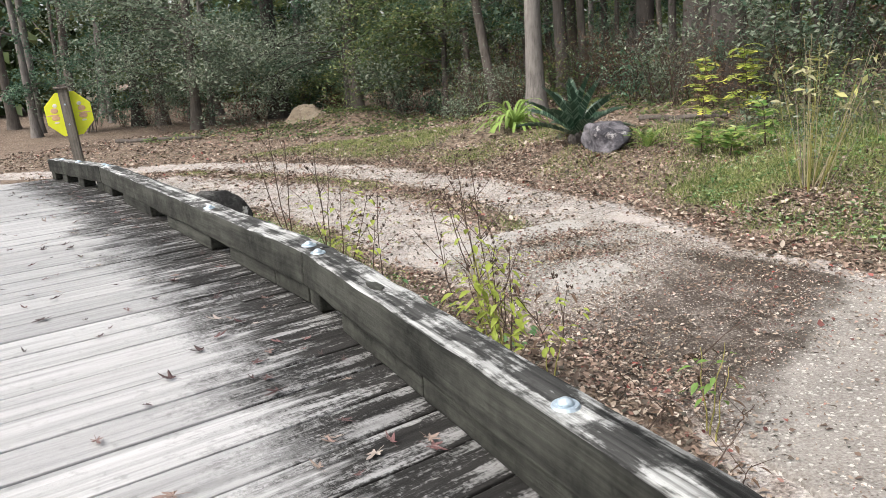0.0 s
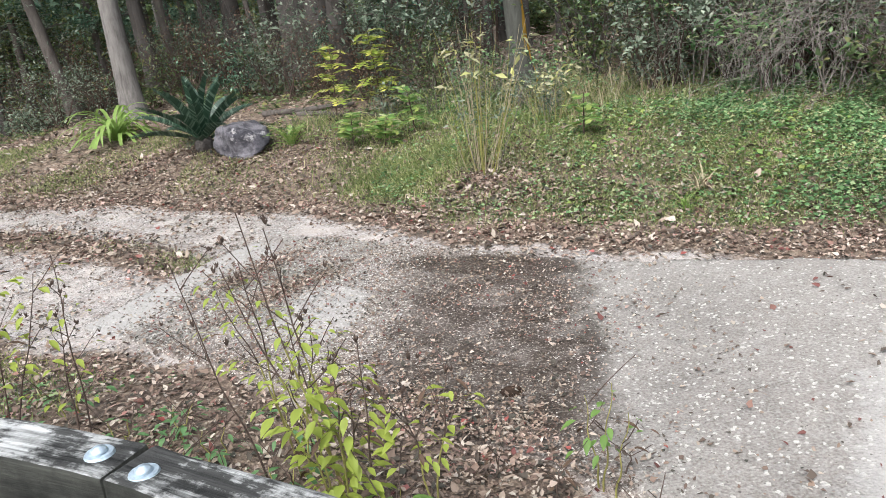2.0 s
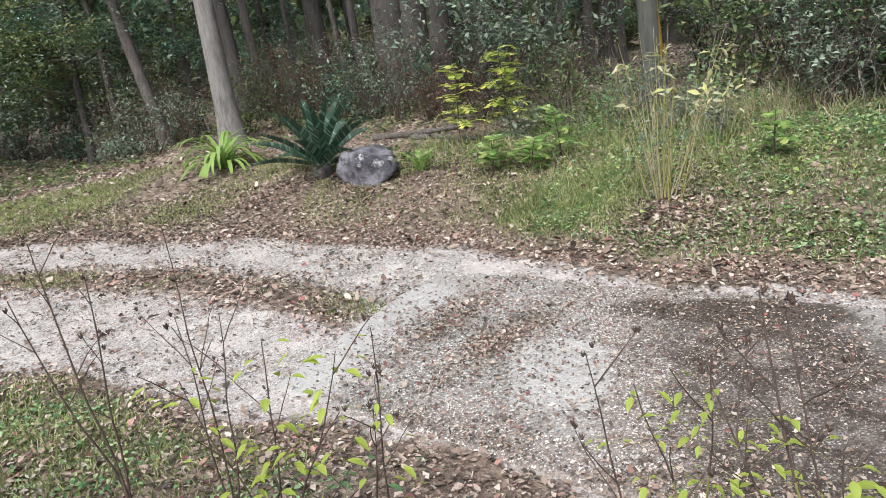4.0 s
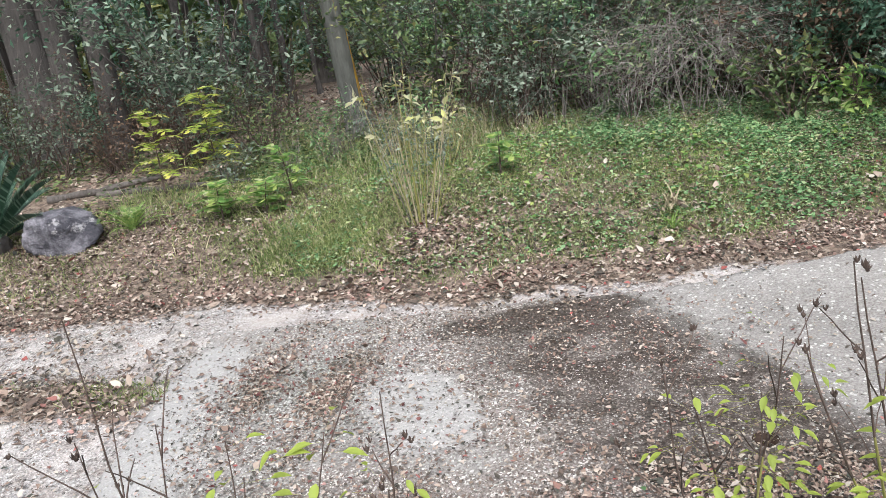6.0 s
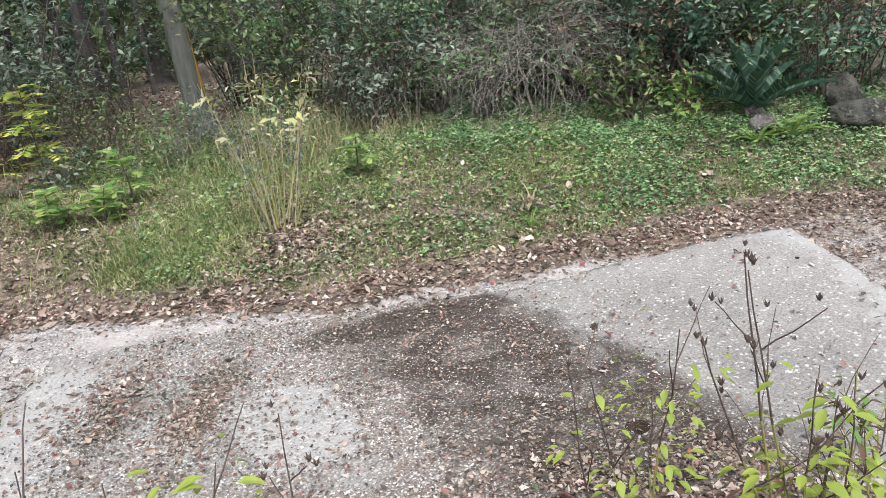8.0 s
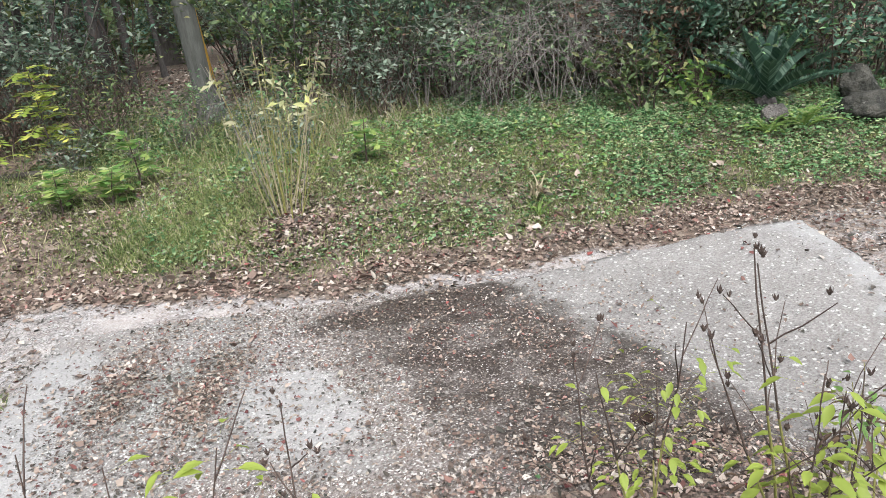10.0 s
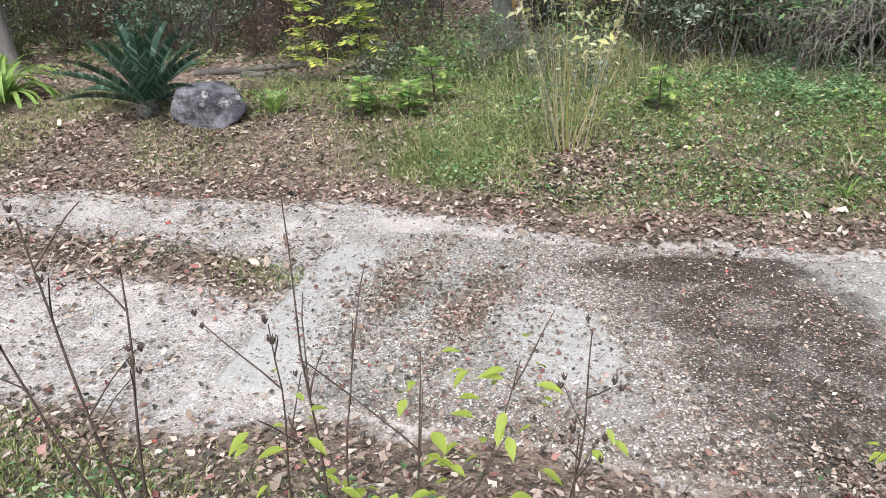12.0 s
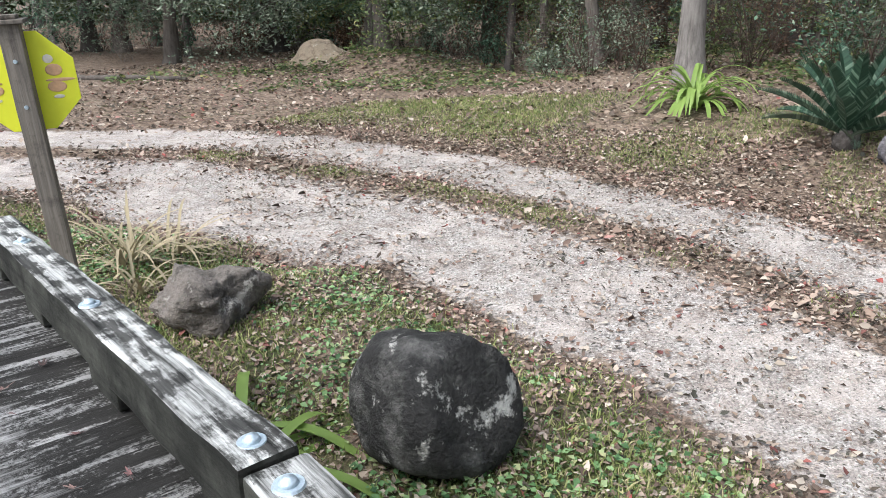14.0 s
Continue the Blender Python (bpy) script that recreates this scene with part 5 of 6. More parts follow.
# ---- weeds outside the kerb ----
def seed_head(at, size, rs):
    """A dry open seed capsule: a knot with five spread husks."""
    bm = bmesh.new()
    bmesh.ops.create_icosphere(bm, subdivisions=1, radius=size * 0.42)
    for v in bm.verts:
        v.co *= rs.uniform(0.7, 1.15)
    turn = rs.uniform(0, 6.283)
    for k in range(5):
        a = turn + k * 1.2566 + rs.uniform(-0.25, 0.25)
        d = Vector((math.cos(a), math.sin(a), 0))
        s = Vector((-d.y, d.x, 0))
        up, far = rs.uniform(0.9, 1.7), rs.uniform(0.5, 1.0)
        ring = [Vector((0, 0, -0.2 * size)), (d * 0.42 + s * 0.34) * size + Vector((0, 0, 0.35 * size)), d * far * size + Vector((0, 0, up * size)), (d * 0.42 - s * 0.34) * size + Vector((0, 0, 0.35 * size)), d * 0.55 * size + Vector((0, 0, 0.25 * size))]
        q = [bm.verts.new(c) for c in ring]
        for f in ((0, 1, 4), (1, 2, 4), (2, 3, 4), (3, 0, 4)):
            bm.faces.new([q[i] for i in f])
    bmesh.ops.translate(bm, verts=bm.verts[:], vec=at)
    return bm_mesh("seed_head", bm, TWIG)


def weed(x, y, tops, seed, label, stem=TWIG, heads=True, leaves=0, leaf=YELLOW_LEAF, band=(0.3, 0.9), spread=0.16, size=0.085, dead=0, thick=0.0052):
    rs = random.Random(seed)
    base = float(ground_z(x, y))
    thing = tagged(empty("weed", (x, y, base - 0.01)), label, "weed")
    lines = []
    for tx, ty, tz in tops:
        tip = Vector((tx - x, ty - y, tz - base))
        foot = Vector((rs.uniform(-0.04, 0.04), rs.uniform(-0.04, 0.04), 0))
        line = []
        for k in range(11):
            f = k / 10
            p = foot.lerp(tip, f) + noise.noise_vector(Vector((seed, f * 3, tx))) * 0.035 * math.sin(math.pi * f)
            p += Vector((tip.x, tip.y, 0)) * 0.25 * math.sin(math.pi * f) * (f - 0.6)
            line.append(p)
        radii = [thick * (1 - 0.068 * k) for k in range(11)]
        if stem is GREEN_STEM and len(tops) > 1 and tz > 0.6:
            part("stem", tubes_mesh("stem", [(line[:7], radii[:7])], stem, 5), thing)
            part("stem_tip", tubes_mesh("stem_tip", [(line[6:], radii[6:])], TWIG, 5), thing, "dry brown upper stem")
        else:
            part("stem", tubes_mesh("stem", [(line, radii)], stem, 5), thing)
        lines.append(line)
        twigs = []
        for j in range(3 if heads else 2):
            k = rs.randint(5, 9)
            a = rs.uniform(0, 6.283)
            t = limb_points(line[k], (math.cos(a) * 0.8, math.sin(a) * 0.8, 0.9), rs.uniform(0.12, 0.30), 4, 0.25, seed + j * 2.2)
            part("twig", tubes_mesh("twig", [(t, [0.0026, 0.0024, 0.0021, 0.0018, 0.0015])], TWIG, 4), thing)
            twigs.append(t[-1])
        if heads:
            for p in twigs + [line[-1]]:
                for j in range(rs.randint(1, 2)):
                    part("seed_head", seed_head(p + Vector((rs.uniform(-0.02, 0.02), rs.uniform(-0.02, 0.02), rs.uniform(-0.01, 0.03))), rs.uniform(0.010, 0.016), rs), thing, "dark dry seed capsule")
    for kind, n, wide in ((leaf, leaves, 0.5), (BROWN_LEAF, dead, 0.3)):
        for j in range(n):
            line = rs.choice(lines)
            f = rs.uniform(*band) * 10
            i = min(int(f), 9)
            p = line[i].lerp(line[i + 1], f - i)
            a = rs.uniform(0, 6.283)
            out = p + Vector((math.cos(a), math.sin(a), rs.uniform(-0.1, 0.3))) * rs.uniform(0.03, spread)
            d = Vector((math.cos(a), math.sin(a), rs.uniform(-0.7, 0.2))).normalized()
            L = size * rs.uniform(0.5, 1.0)
            s = d.cross(Vector((0, 0, 1))).normalized()
            up = s.cross(d)
            vs = [p, p + (out - p) * 0.98 + up * 0.001, out]
            b = len(vs)
            ring = [(0.0, 0.05), (0.22, 0.42), (0.48, 0.5), (0.75, 0.3), (1.0, 0.0)]
            for f2, w in ring:
                c = out + d * L * f2 - Vector((0, 0, 1)) * L * 0.25 * f2 * f2
                vs += [c - s * L * w * wide * 2 * 0.5 + up * L * w * 0.18, c, c + s * L * w * wide * 2 * 0.5 + up * L * w * 0.18]
            fs = [(0, 1, 2)]
            for r in range(len(ring) - 1):
                q0 = b + 3 * r
                fs += [(q0, q0 + 1, q0 + 4, q0 + 3), (q0 + 1, q0 + 2, q0 + 5, q0 + 4)]
            part("leaf", mesh_of("leaf", vs, fs, kind, True), thing)
    return thing


weed(-0.62, 3.06, [(-0.87, 3.06, 1.34), (-0.80, 3.10, 1.27), (-0.98, 3.10, 1.14)], 1, "tall dry weed with green-yellow stems and dark seed heads", GREEN_STEM, True, 8, YELLOW_LEAF, (0.35, 0.8), 0.12, 0.06, 3, 0.006)
weed(-0.66, 3.02, [(-0.72, 2.95, 0.98), (-0.60, 2.96, 0.88), (-0.78, 3.0, 0.72), (-0.56, 3.0, 0.66)], 3, "leafy lime-green weed with some black withered leaves", GREEN_STEM, False, 150, YELLOW_LEAF, (0.3, 1.0), 0.12, 0.085, 10)
weed(-0.92, 3.40, [(-1.13, 3.36, 0.97), (-0.95, 3.20, 1.12), (-0.80, 3.45, 0.80)], 2, "leafy weed with yellow-green leaves and dark withered ones", GREEN_STEM, False, 96, YELLOW_LEAF, (0.42, 1.0), 0.18, 0.05, 8)
weed(-0.50, 3.00, [(-0.50, 2.97, 0.90)], 4, "dead weed stalk hung with withered leaves", TWIG, True, 2, YELLOW_LEAF, (0.6, 0.9), 0.1, 0.06, 18)
weed(-1.08, 3.36, [(-1.26, 3.30, 1.10)], 5, "bare dark weed stalk with dry buds", TWIG, True, 0)
weed(-2.02, 3.62, [(-1.94, 3.62, 1.09), (-1.97, 3.6, 0.8)], 6, "bare dark weed stalk with dry buds and few leaves", TWIG, True, 22, YELLOW_LEAF, (0.3, 0.8), 0.22, 0.06)
weed(-2.60, 3.72, [(-2.66, 3.75, 1.46), (-2.52, 3.75, 1.12)], 8, "bare forked twig weed with thin side shoots", TWIG, False)
weed(-2.42, 3.72, [(-2.36, 3.70, 1.04), (-2.70, 3.70, 0.90), (-2.10, 3.70, 0.98)], 9, "sprawling twig weed with round yellow-green leaves", TWIG, False, 70, YELLOW_LEAF, (0.4, 1.0), 0.16, 0.078, 1)
weed(-3.12, 3.86, [(-3.27, 3.86, 1.42), (-3.37, 3.8, 1.22), (-3.06, 3.84, 1.28)], 10, "bare forked twig weed beside the verge", TWIG, True, 0, YELLOW_LEAF, (0.3, 0.9), 0.16, 0.085, 0, 0.007)
weed(-2.72, 3.90, [(-2.73, 3.82, 1.10)], 11, "thin twig weed with dry buds", TWIG, True, 4, YELLOW_LEAF, (0.45, 0.95), 0.16, 0.06)
weed(-0.30, 3.02, [(-0.38, 3.0, 0.66), (-0.22, 3.02, 0.72)], 12, "leafy weed with large yellow-green leaves", GREEN_STEM, True, 26, YELLOW_LEAF, (0.5, 1.0), 0.14, 0.07, 4)
weed(0.36, 3.42, [(0.39, 3.46, 0.42), (0.28, 3.44, 0.38), (0.44, 3.36, 0.34)], 13, "low weed with lime leaves and black curled dead ones", GREEN_STEM, False, 16, LIME_LEAF, (0.4, 1.0), 0.1, 0.075, 8)
weed(-0.40, 2.80, [(-0.38, 2.78, 0.44), (-0.45, 2.82, 0.38)], 14, "low sprout with large fresh lime leaves beside the kerb", GREEN_STEM, False, 9, LIME_LEAF, (0.7, 1.0), 0.05, 0.12)
for k, (x, y) in enumerate([(-1.35, 3.5), (-1.6, 3.75), (-1.05, 3.75), (-2.3, 3.95), (-1.85, 3.6), (-1.45, 3.3), (-0.95, 3.2), (-1.15, 3.05)]):
    z = float(ground_z(x, y))
    weed(x, y, [(x + 0.06, y + 0.03, z + 0.18), (x - 0.06, y + 0.06, z + 0.15)], 20 + k, "low sprawling weed with soft green leaves in litter", GREEN_STEM, False, 24, COVER, (0.3, 1.0), 0.20, 0.065)
for k, (x, y) in enumerate([(0.14, 3.30), (0.5, 3.15), (-0.1, 3.4), (0.62, 3.0), (0.2, 2.9), (0.45, 3.5)]):
    z = float(ground_z(x, y))
    weed(x, y, [(x + 0.03, y + 0.02, z + 0.15)], 30 + k, "short dead black stalk with curled leaves in litter", TWIG, False, 0, COVER, (0.3, 1), 0.04, 0.06, 6)

# ---- what nobody could count: litter, grass, ground cover, pebbles ----
def sow(n, lo, hi, weight, seed):
    """Random places in a rectangle, kept by a weight of 0 to 1."""
    rng = np.random.RandomState(seed)
    out = np.zeros((0, 2))
    while len(out) < n:
        p = rng.rand(n * 3, 2) * (np.array(hi) - np.array(lo)) + np.array(lo)
        out = np.concatenate([out, p[rng.rand(len(p)) < np.clip(weight(p[:, 0], p[:, 1]), 0, 1)]])
    return out[:n]


def in_slab(x, y):
    ins = np.ones(np.shape(x), bool)
    for k in range(4):
        a, b = SLAB[k], SLAB[(k + 1) % 4]
        ins &= (b.x - a.x) * (y - a.y) - (b.y - a.y) * (x - a.x) < 0
    return ins


def west_strip(x, y):
    """How clean the slab lies: its swept western end and one bare patch."""
    d = (x + 2.36) * 0.92 - (y - 7.60) * 0.38
    patch = np.exp(-(((x + 1.36) / 0.30) ** 4 + ((y - 5.5) / 0.46) ** 4))
    return np.maximum(np.exp(-((d - 0.15) / 0.3) ** 4), patch)


def surface_z(x, y):
    return np.where(in_slab(x, y), slab_z(x, y), ground_z(x, y))


def off_deck(x, y):
    line = np.interp(x, [-6.9, -4.58, -0.735, 2.9], [3.9, 3.225, 1.94, 0.19])
    return y > line + 0.16


def litter_weight(x, y):
    beyond, before = y - far_edge(x), near_edge(x) - y
    w = 0.02 + 0.9 * np.exp(-((beyond - 0.25) / 0.35) ** 2)
    w = np.maximum(w, 0.75 * step(beyond, 0.1, 0.5) * (1 - step(x, -3.6, -1.6)))
    w = np.maximum(w, 0.42 * step(beyond, 0.3, 0.8))
    w = np.maximum(w, 0.7 * step(before, -0.25, 0.25) * (1 - step(-x, 3.8, 4.8) * 0.7))
    w = np.maximum(w, 0.75 * line_band(x, y, MID_X, MID_Y, 0.75) * step(-x, 2.7, 3.1))
    w = np.maximum(w, 0.5 * step(y, 12.5, 13.5))
    w = np.maximum(w, 0.9 * np.exp(-((x + 0.25) ** 2 + (y - 8.3) ** 2) / 0.35))
    w = np.maximum(w, 0.42 * in_slab(x, y) * np.exp(-(((x + 2.0) / 0.6) ** 2 + ((y - 6.2) / 0.6) ** 2)))
    w = np.maximum(w, 0.26 * (x < -2.5) * np.clip(0.3 + wave(x, y, 3.3, 2.0) + 0.6 * wave(x, y, 9.0), 0, 1))
    w = np.maximum(w, 0.9 * np.exp(-((near_edge(x) - y - 0.3) / 0.35) ** 2) * (x < -3.0))
    w = np.maximum(w, 0.55 * step(x, 1.1, 1.5) * (y < far_edge(x)) * np.clip(0.4 + wave(x, y, 4.1, 3.0), 0, 1))
    w = np.maximum(w, 0.55 * step(near_edge(x) - y, -0.1, 0.3) * (x < -3.4))
    return w * off_deck(x, y) * (0.55 + 0.45 * wave(x, y, 2.4, 4.0) + 0.25)


def litter(name, n, lo, hi, size, material, label, seed, weight=litter_weight, lift=0.006):
    p = sow(n, lo, hi, weight, seed)
    rng = np.random.RandomState(seed + 1)
    a = rng.rand(n) * 6.283
    d = np.stack([np.cos(a), np.sin(a), rng.randn(n) * 0.3], -1)
    up = np.stack([rng.randn(n) * 0.5, rng.randn(n) * 0.5, np.ones(n)], -1)
    ln = size * (0.5 + 1.1 * rng.rand(n) ** 1.6)
    at = np.stack([p[:, 0], p[:, 1], surface_z(p[:, 0], p[:, 1]) + lift + rng.rand(n) * 0.012], -1)
    np.random.seed(seed + 2)
    me = dead_leaf_mesh(name, at, d, up, ln, ln * (0.45 + 0.35 * rng.rand(n)), material)
    return tagged(new(name, me), label, "leaf litter", kind="stuff")


litter("leaf_litter", 150000, (-12, 1.2), (6.5, 11.5), 0.034, FALLEN, "brown fallen leaves strewn over the ground", 1, lambda x, y: litter_weight(x, y) * np.where(in_slab(x, y), 0.25 - 0.2 * step(x, 0.2, 0.7), 1.0))
litter("leaf_litter", 15000, (-3.6, 2.7), (1.2, 7.6), 0.022, FALLEN, "small broken brown leaves on the dirty concrete", 5, lambda x, y: in_slab(x, y) * (1 - 0.7 * west_strip(x, y)) * (0.10 - 0.08 * step(x, 0.2, 0.7) + 0.9 * np.exp(-(((x + 1.95) / 0.55) ** 2 + ((y - 6.1) / 0.55) ** 2)) * np.clip(0.4 + 1.2 * wave(x, y, 6.3, 1.0), 0, 1) + 0.4 * step(near_edge(x) + 0.3 - y, 0, 0.4)) * (0.6 + 0.6 * wave(x, y, 5.0, 1.0)), 0.003)
litter("leaf_litter", 4500, (-1.2, 7.5), (0.8, 9.2), 0.042, FALLEN, "pale brown fallen leaves round the foot of the cane clump", 7, lambda x, y: np.exp(-(((x + 0.25) / 0.5) ** 2 + ((y - 8.15) / 0.42) ** 2)), 0.012)
litter("leaf_litter", 50000, (-20, 6.5), (7, 24), 0.065, FALLEN, "brown fallen leaves under the trees", 2)
litter("leaf_litter", 3000, (-12, 1.2), (6.5, 10.0), 0.036, RED_FALLEN, "dark red fallen leaves strewn along the drive", 3)
litter("leaf_litter", 900, (-3.4, 4.9), (0.9, 7.4), 0.024, RED_FALLEN, "small red-brown leaves on the dirty concrete", 6, lambda x, y: in_slab(x, y) * (0.12 + 0.8 * np.exp(-(((x + 1.9) / 0.6) ** 2 + ((y - 6.2) / 0.6) ** 2))), 0.004)
litter("leaf_litter", 300, (-3.5, 2.7), (2.8, 7.5), 0.032, FALLEN, "loose fallen leaves on the concrete slab", 4, lambda x, y: 0.5 * in_slab(x, y))


def blades(name, n, lo, hi, size, material, label, seed, weight, width=0.004, upright=1.0):
    p = sow(n, lo, hi, weight, seed)
    rng = np.random.RandomState(seed + 1)
    np.random.seed(seed)
    d = np.stack([rng.randn(n) * 0.55, rng.randn(n) * 0.55, upright * np.ones(n)], -1)
    at = np.stack([p[:, 0], p[:, 1], ground_z(p[:, 0], p[:, 1]) - 0.004], -1)
    tagged(new(name, blade_mesh(name, at, d, size * (0.5 + rng.rand(n)), width * (0.7 + 0.6 * rng.rand(n)), material)), label, "grass", kind="stuff")


def lawn_weight(x, y):
    clear = 1 - np.exp(-((x + 0.25) ** 2 + (y - 8.3) ** 2) / 0.5)
    return grass_mask(x, y) * off_deck(x, y) * clear * (0.45 + 0.5 * wave(x, y, 1.7, 1.0) + 0.25 * wave(x, y, 4.4, 2.0) + 0.2)


blades("grass", 95000, (-4.5, 4.6), (6.8, 12.5), 0.065, TURF, "short uneven lawn grass on the bank", 11, lambda x, y: lawn_weight(x, y) * (1 - 0.6 * step(x, 2.0, 4.0)), 0.006)
blades("grass", 9000, (-2.6, 6.8), (0.9, 9.8), 0.11, TURF, "longer fresh grass on the lawn", 12, lambda x, y: step(y - far_edge(x), 0.5, 1.0) * np.exp(-((x + 0.9) / 0.9) ** 2 - ((y - 8.6) / 0.8) ** 2) * (0.55 + 0.6 * wave(x, y, 5.2)) * (1 - np.exp(-((x + 0.25) ** 2 + (y - 8.3) ** 2) / 0.4)), 0.006)
blades("grass", 30000, (-10.5, 3.6), (-2.0, 6.8), 0.06, TURF, "patchy grass on the verge beside the deck", 13, lambda x, y: step(near_edge(x) - y + 0.2 * wave(x, y, 4.0), 0.0, 0.55) * step(-x, 2.2, 3.6) * off_deck(x, y) * (0.5 + 0.5 * wave(x, y, 3.4)), 0.007)
blades("grass", 24000, (-12, 8), (-3, 13.5), 0.07, TURF, "thin grass among leaves on the bank", 15, lambda x, y: grass_mask(x, y) * (0.3 + 0.7 * wave(x, y, 1.3, 3.0)), 0.008)
blades("grass", 5000, (-11, 6), (-2.7, 8.6), 0.05, TURF, "thin grass on the middle strip of the drive", 17, lambda x, y: line_band(x, y, MID_X, MID_Y, 0.35) * (0.3 + wave(x, y, 2.6)), 0.006)


blades("tall_grass", 600, (-0.6, 9.6), (2.6, 11.8), 0.42, STRAW, "tall half-dry grass at the back of the lawn", 18, lambda x, y: 0.6 * np.exp(-((x - 1.0) / 1.2) ** 2 - ((y - 10.8) / 0.7) ** 2), 0.006, 1.6)
blades("tall_grass", 1300, (-2.6, 9.0), (2.6, 11.8), 0.24, TURF, "tall green grass at the back of the lawn", 19, lambda x, y: 0.6 * np.exp(-((x - 0.2) / 1.6) ** 2 - ((y - 10.4) / 0.9) ** 2), 0.007, 1.6)


def cover(name, n, lo, hi, size, material, label, seed, weight, high=0.10):
    p = sow(n, lo, hi, weight, seed)
    rng = np.random.RandomState(seed + 1)
    a = rng.rand(n) * 6.283
    d = np.stack([np.cos(a), np.sin(a), rng.randn(n) * 0.3], -1)
    up = np.stack([rng.randn(n) * 0.35, rng.randn(n) * 0.35, np.ones(n)], -1)
    ln = size * (0.5 + rng.rand(n))
    hump = np.clip(0.5 + wave(p[:, 0], p[:, 1], 5.0, 2.0), 0.05, 1)
    at = np.stack([p[:, 0], p[:, 1], ground_z(p[:, 0], p[:, 1]) + 0.012 + rng.rand(n) * high * hump], -1)
    tagged(new(name, leaf_mesh(name, at, d, up, ln, ln * 0.72, material, 0.2)), label, "ground cover", kind="stuff")


cover("ground_cover", 60000, (-1.5, 4.4), (7.0, 12.8), 0.038, COVER, "low leafy green ground cover on the lawn", 21, lambda x, y: step(y - far_edge(x), 0.35, 1.0) * (0.28 + 0.72 * step(x, 1.2, 3.2)) * (0.6 + 0.6 * wave(x, y, 2.2, 5.0)) * (1 - np.exp(-((x + 0.25) ** 2 + (y - 8.3) ** 2) / 0.4)) * (1 - step(y - (12.6 - 0.55 * np.clip(x, 0, 9)), 0, 0.8)))
cover("ground_cover", 7500, (-10, 3.4), (-1.4, 6.6), 0.03, COVER, "low green weeds on the verge beside the deck", 23, lambda x, y: step(near_edge(x) - y + 0.2 * wave(x, y, 4.0), 0.1, 0.6) * off_deck(x, y) * step(-x, 1.6, 3.4) * (0.4 + wave(x, y, 3.0, 1.0)), 0.06)
cover("ground_cover", 2400, (-1.2, 6.5), (6.5, 12), 0.055, LIME_LEAF, "scattered lime-green leaves in the ground cover", 25, lambda x, y: step(y - far_edge(x), 0.6, 1.2) * (0.25 + wave(x, y, 1.9, 7.0)), 0.13)
cover("ground_cover", 5000, (-18, 11.5), (-4, 18), 0.09, MID_LEAF, "low woodland weeds at the wood's edge", 27, lambda x, y: step(y - far_edge(x), 4.0, 5.0) * (0.3 + wave(x, y, 1.1, 3.0)), 0.22)


cover("ground_cover", 5200, (-4.0, 10.8), (3.2, 15.5), 0.065, MID_LEAF, "low woodland weeds behind the lawn", 29, lambda x, y: 0.5 + wave(x, y, 1.9, 3.0), 0.28)
blades("tall_grass", 2600, (-3.2, 10.6), (2.6, 13.4), 0.26, TURF, "thin tall grass behind the lawn", 20, lambda x, y: 0.4 + wave(x, y, 2.3, 1.0), 0.006, 1.5)


def pebbles(name, n, lo, hi, size, label, seed, weight):
    p = sow(n, lo, hi, weight, seed)
    rng = np.random.RandomState(seed + 1)
    base = np.array([(1, 0, 0), (0, 1, 0), (-1, 0, 0), (0, -1, 0), (0, 0, 0.7), (0, 0, -0.6)])
    tri0 = np.array([(0, 1, 4), (1, 2, 4), (2, 3, 4), (3, 0, 4), (1, 0, 5), (2, 1, 5), (3, 2, 5), (0, 3, 5)])
    s = size * (0.35 + rng.rand(n) ** 2.2)[:, None, None]
    v = base[None] * (0.7 + 0.6 * rng.rand(n, 6, 3)) * s
    a = rng.rand(n) * 6.283
    c, sn = np.cos(a)[:, None], np.sin(a)[:, None]
    v = np.stack([v[..., 0] * c - v[..., 1] * sn, v[..., 0] * sn + v[..., 1] * c, v[..., 2] * 0.75], -1)
    v = v + np.stack([p[:, 0], p[:, 1], surface_z(p[:, 0], p[:, 1]) + size * 0.12], -1)[:, None]
    tri = (np.arange(n)[:, None, None] * 6 + tri0).reshape(-1, 3)
    tagged(new(name, fast_mesh(name, v.reshape(-1, 3), tri, PEBBLE)), label, "gravel", kind="stuff")


pebbles("gravel", 36000, (-3.6, 2.6), (2.8, 7.6), 0.0058, "pale pebbles lying on the dirty concrete slab", 31, lambda x, y: in_slab(x, y) * (1 - 0.85 * west_strip(x, y)) * (1 - 0.75 * step(x, 0.6, 0.9)) * (0.10 + 0.75 * np.exp(-(((x + 1.9) / 0.8) ** 2 + ((y - 6.1) / 0.8) ** 2)) - 0.085 * np.exp(-(((x + 0.15) / 0.9) ** 2 + ((y - 6.25 + 0.25 * x) / 0.25) ** 2))))
pebbles("gravel", 5200, (-3.4, 4.8), (-0.7, 7.4), 0.0115, "larger white pebbles on the concrete slab", 37, lambda x, y: in_slab(x, y) * (1 - 0.9 * west_strip(x, y)) * (0.06 + 0.9 * np.exp(-(((x + 1.95) / 0.65) ** 2 + ((y - 6.0) / 0.65) ** 2)) * np.clip(0.45 + wave(x, y, 5.1, 4.0), 0, 1)))
pebbles("gravel", 30000, (-11, 3.6), (-2.2, 9.6), 0.0085, "pale crushed gravel of the drive", 33, lambda x, y: gravel_mask(x, y) * ~in_slab(x, y) * 0.8)
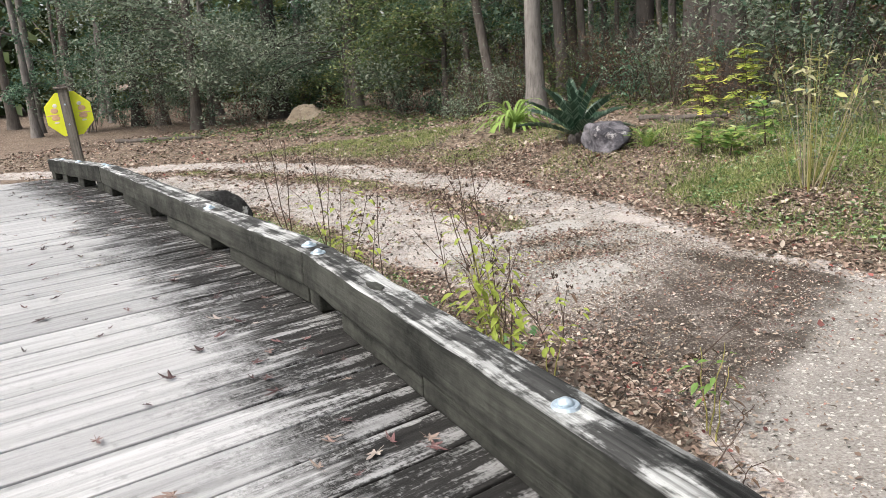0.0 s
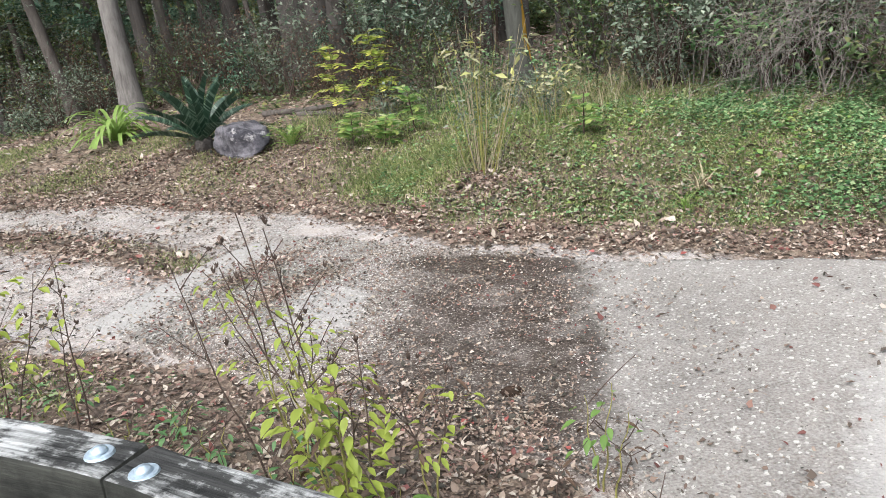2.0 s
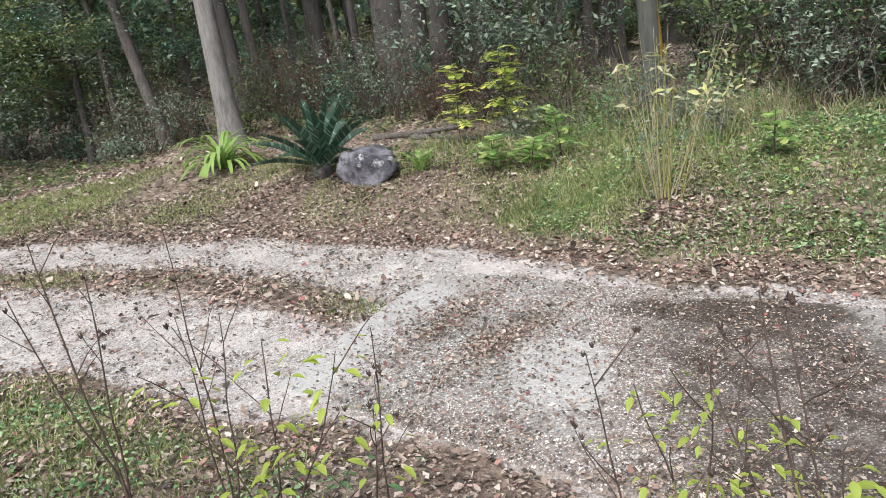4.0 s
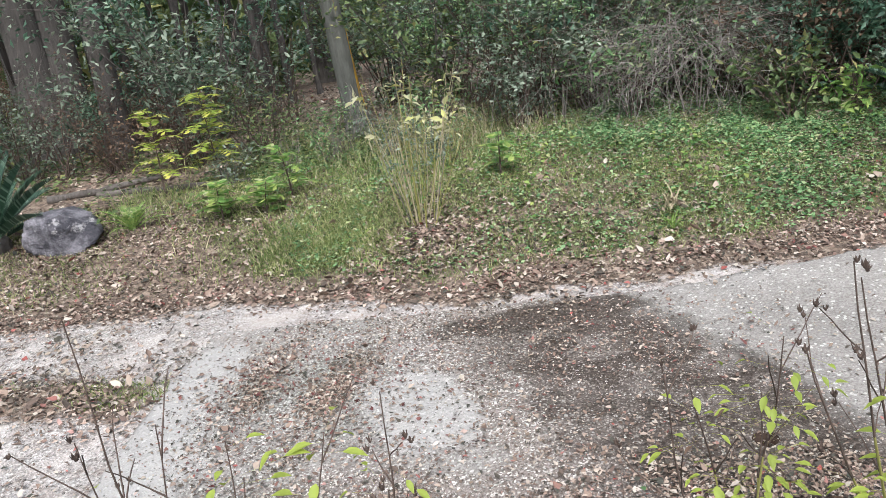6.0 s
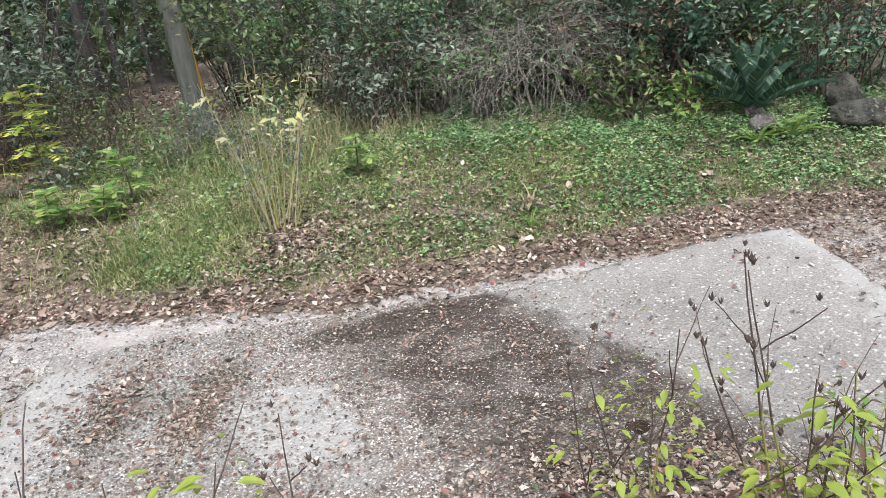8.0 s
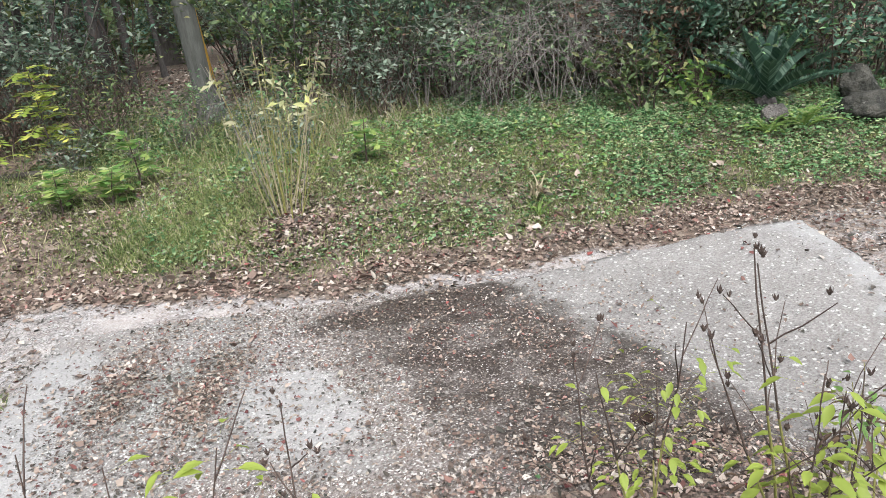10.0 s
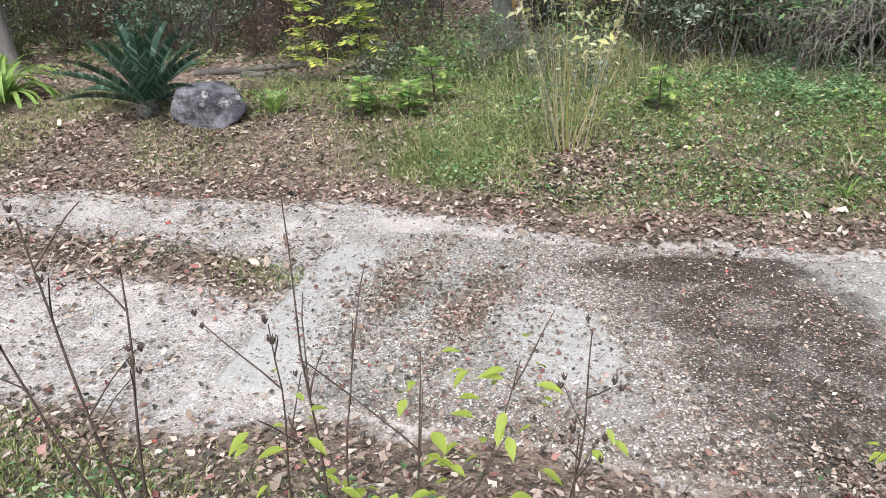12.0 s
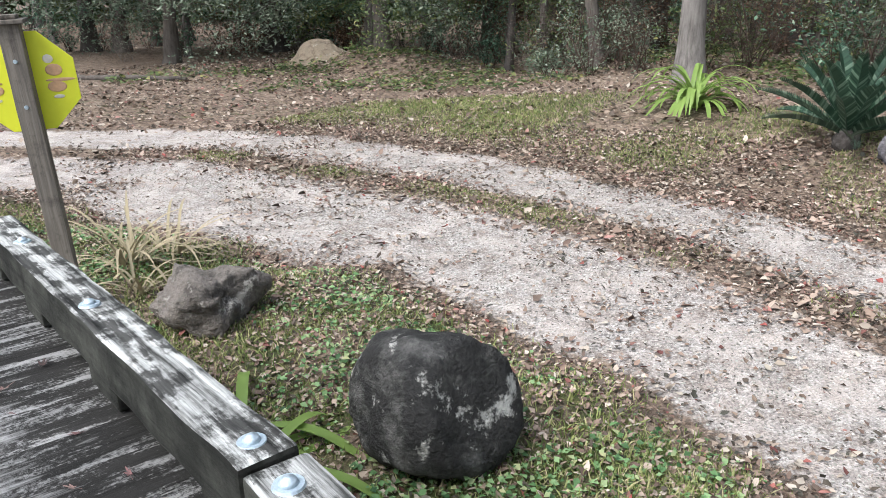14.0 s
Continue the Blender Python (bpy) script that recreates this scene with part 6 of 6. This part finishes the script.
pebbles("gravel", 5000, (1.0, 1.0), (5.5, 5.6), 0.014, "pale gravel beside the concrete slab", 35, lambda x, y: gravel_mask(x, y) * ~in_slab(x, y) * 0.8)

# ---- fallen leaves on the deck, one by one ----
def lobed_leaf(name, material, seed):
    """A dry lobed leaf on its stalk, crumpled and curled unevenly."""
    rs = random.Random(seed)
    lobes = sorted(rs.uniform(-0.2, 0.2) + a for a in (-1.9, -0.95, 0.0, 0.95, 1.9))
    rim = []
    for k, a in enumerate(lobes):
        r = (0.55, 0.85, 1.1, 0.85, 0.55)[k] * rs.uniform(0.75, 1.1)
        for da, f in ((-0.26, 0.62), (-0.09, 0.86), (0.0, 1.0), (0.12, 0.8), (0.27, 0.58)):
            rim.append((a + da, r * f))
        if k < 4:
            rim.append(((a + lobes[k + 1]) / 2, 0.30 * rs.uniform(0.8, 1.2)))
    lift = [rs.uniform(0.0, 0.5) for _ in range(5)]
    vs = [(0, 0, 0.02)]
    for j, (a, r) in enumerate(rim):
        vs.append((math.cos(a) * r, math.sin(a) * r * 0.9, 0.03 + lift[min(4, j // 6)] * r * r + rs.uniform(0, 0.06)))
    n = len(vs)
    fs = [(0, k, k + 1) for k in range(1, n - 1)]
    vs += [(-0.75, 0.12, 0.06), (-0.75, 0.16, 0.05), (0.02, 0.025, 0.02), (0.02, -0.025, 0.02)]
    fs.append((n, n + 1, n + 2, n + 3))
    return mesh_of(name, vs, fs, material)


star = [tagged(new("fallen_leaf", lobed_leaf("fallen_leaf", DECK_LEAF, 3 + k)), "curled dry fallen leaf lying on wet deck boards", "leaf", "fallen leaves on the deck") for k in range(6)]
rs = random.Random(77)
places = []
while len(places) < 298:
    x, y = rs.uniform(-6.6, 2.3), rs.uniform(-2, 4.2)
    line = float(np.interp(x, [-6.9, -4.58, -0.735, 2.9], [3.9, 3.225, 1.94, 0.19]))
    gap = line - y
    if gap < 0.12 or gap > 3.0 or rs.random() > math.exp(-(gap - 0.12) / 0.45) + 0.07:
        continue
    places.append((x, y))
for k, (x, y) in enumerate(places):
    s = rs.uniform(0.024, 0.056)
    m = Matrix.Translation((x, y, DECK_Z + 0.007 - RAMP * max(0.0, BEND_S - Vector((x, y)).dot(pitch_dir)))) @ Matrix.Rotation(rs.uniform(0, 6.283), 4, "Z") @ Matrix.Rotation(rs.uniform(-0.15, 0.15), 4, "X") @ Matrix.Diagonal((s, s * rs.uniform(0.45, 0.85), s * rs.uniform(0.6, 1.3), 1.0))
    if k < 6:
        star[k].matrix_basis = m
    else:
        c = copy_thing(star[rs.randrange(6)], m)
        c.matrix_basis = m
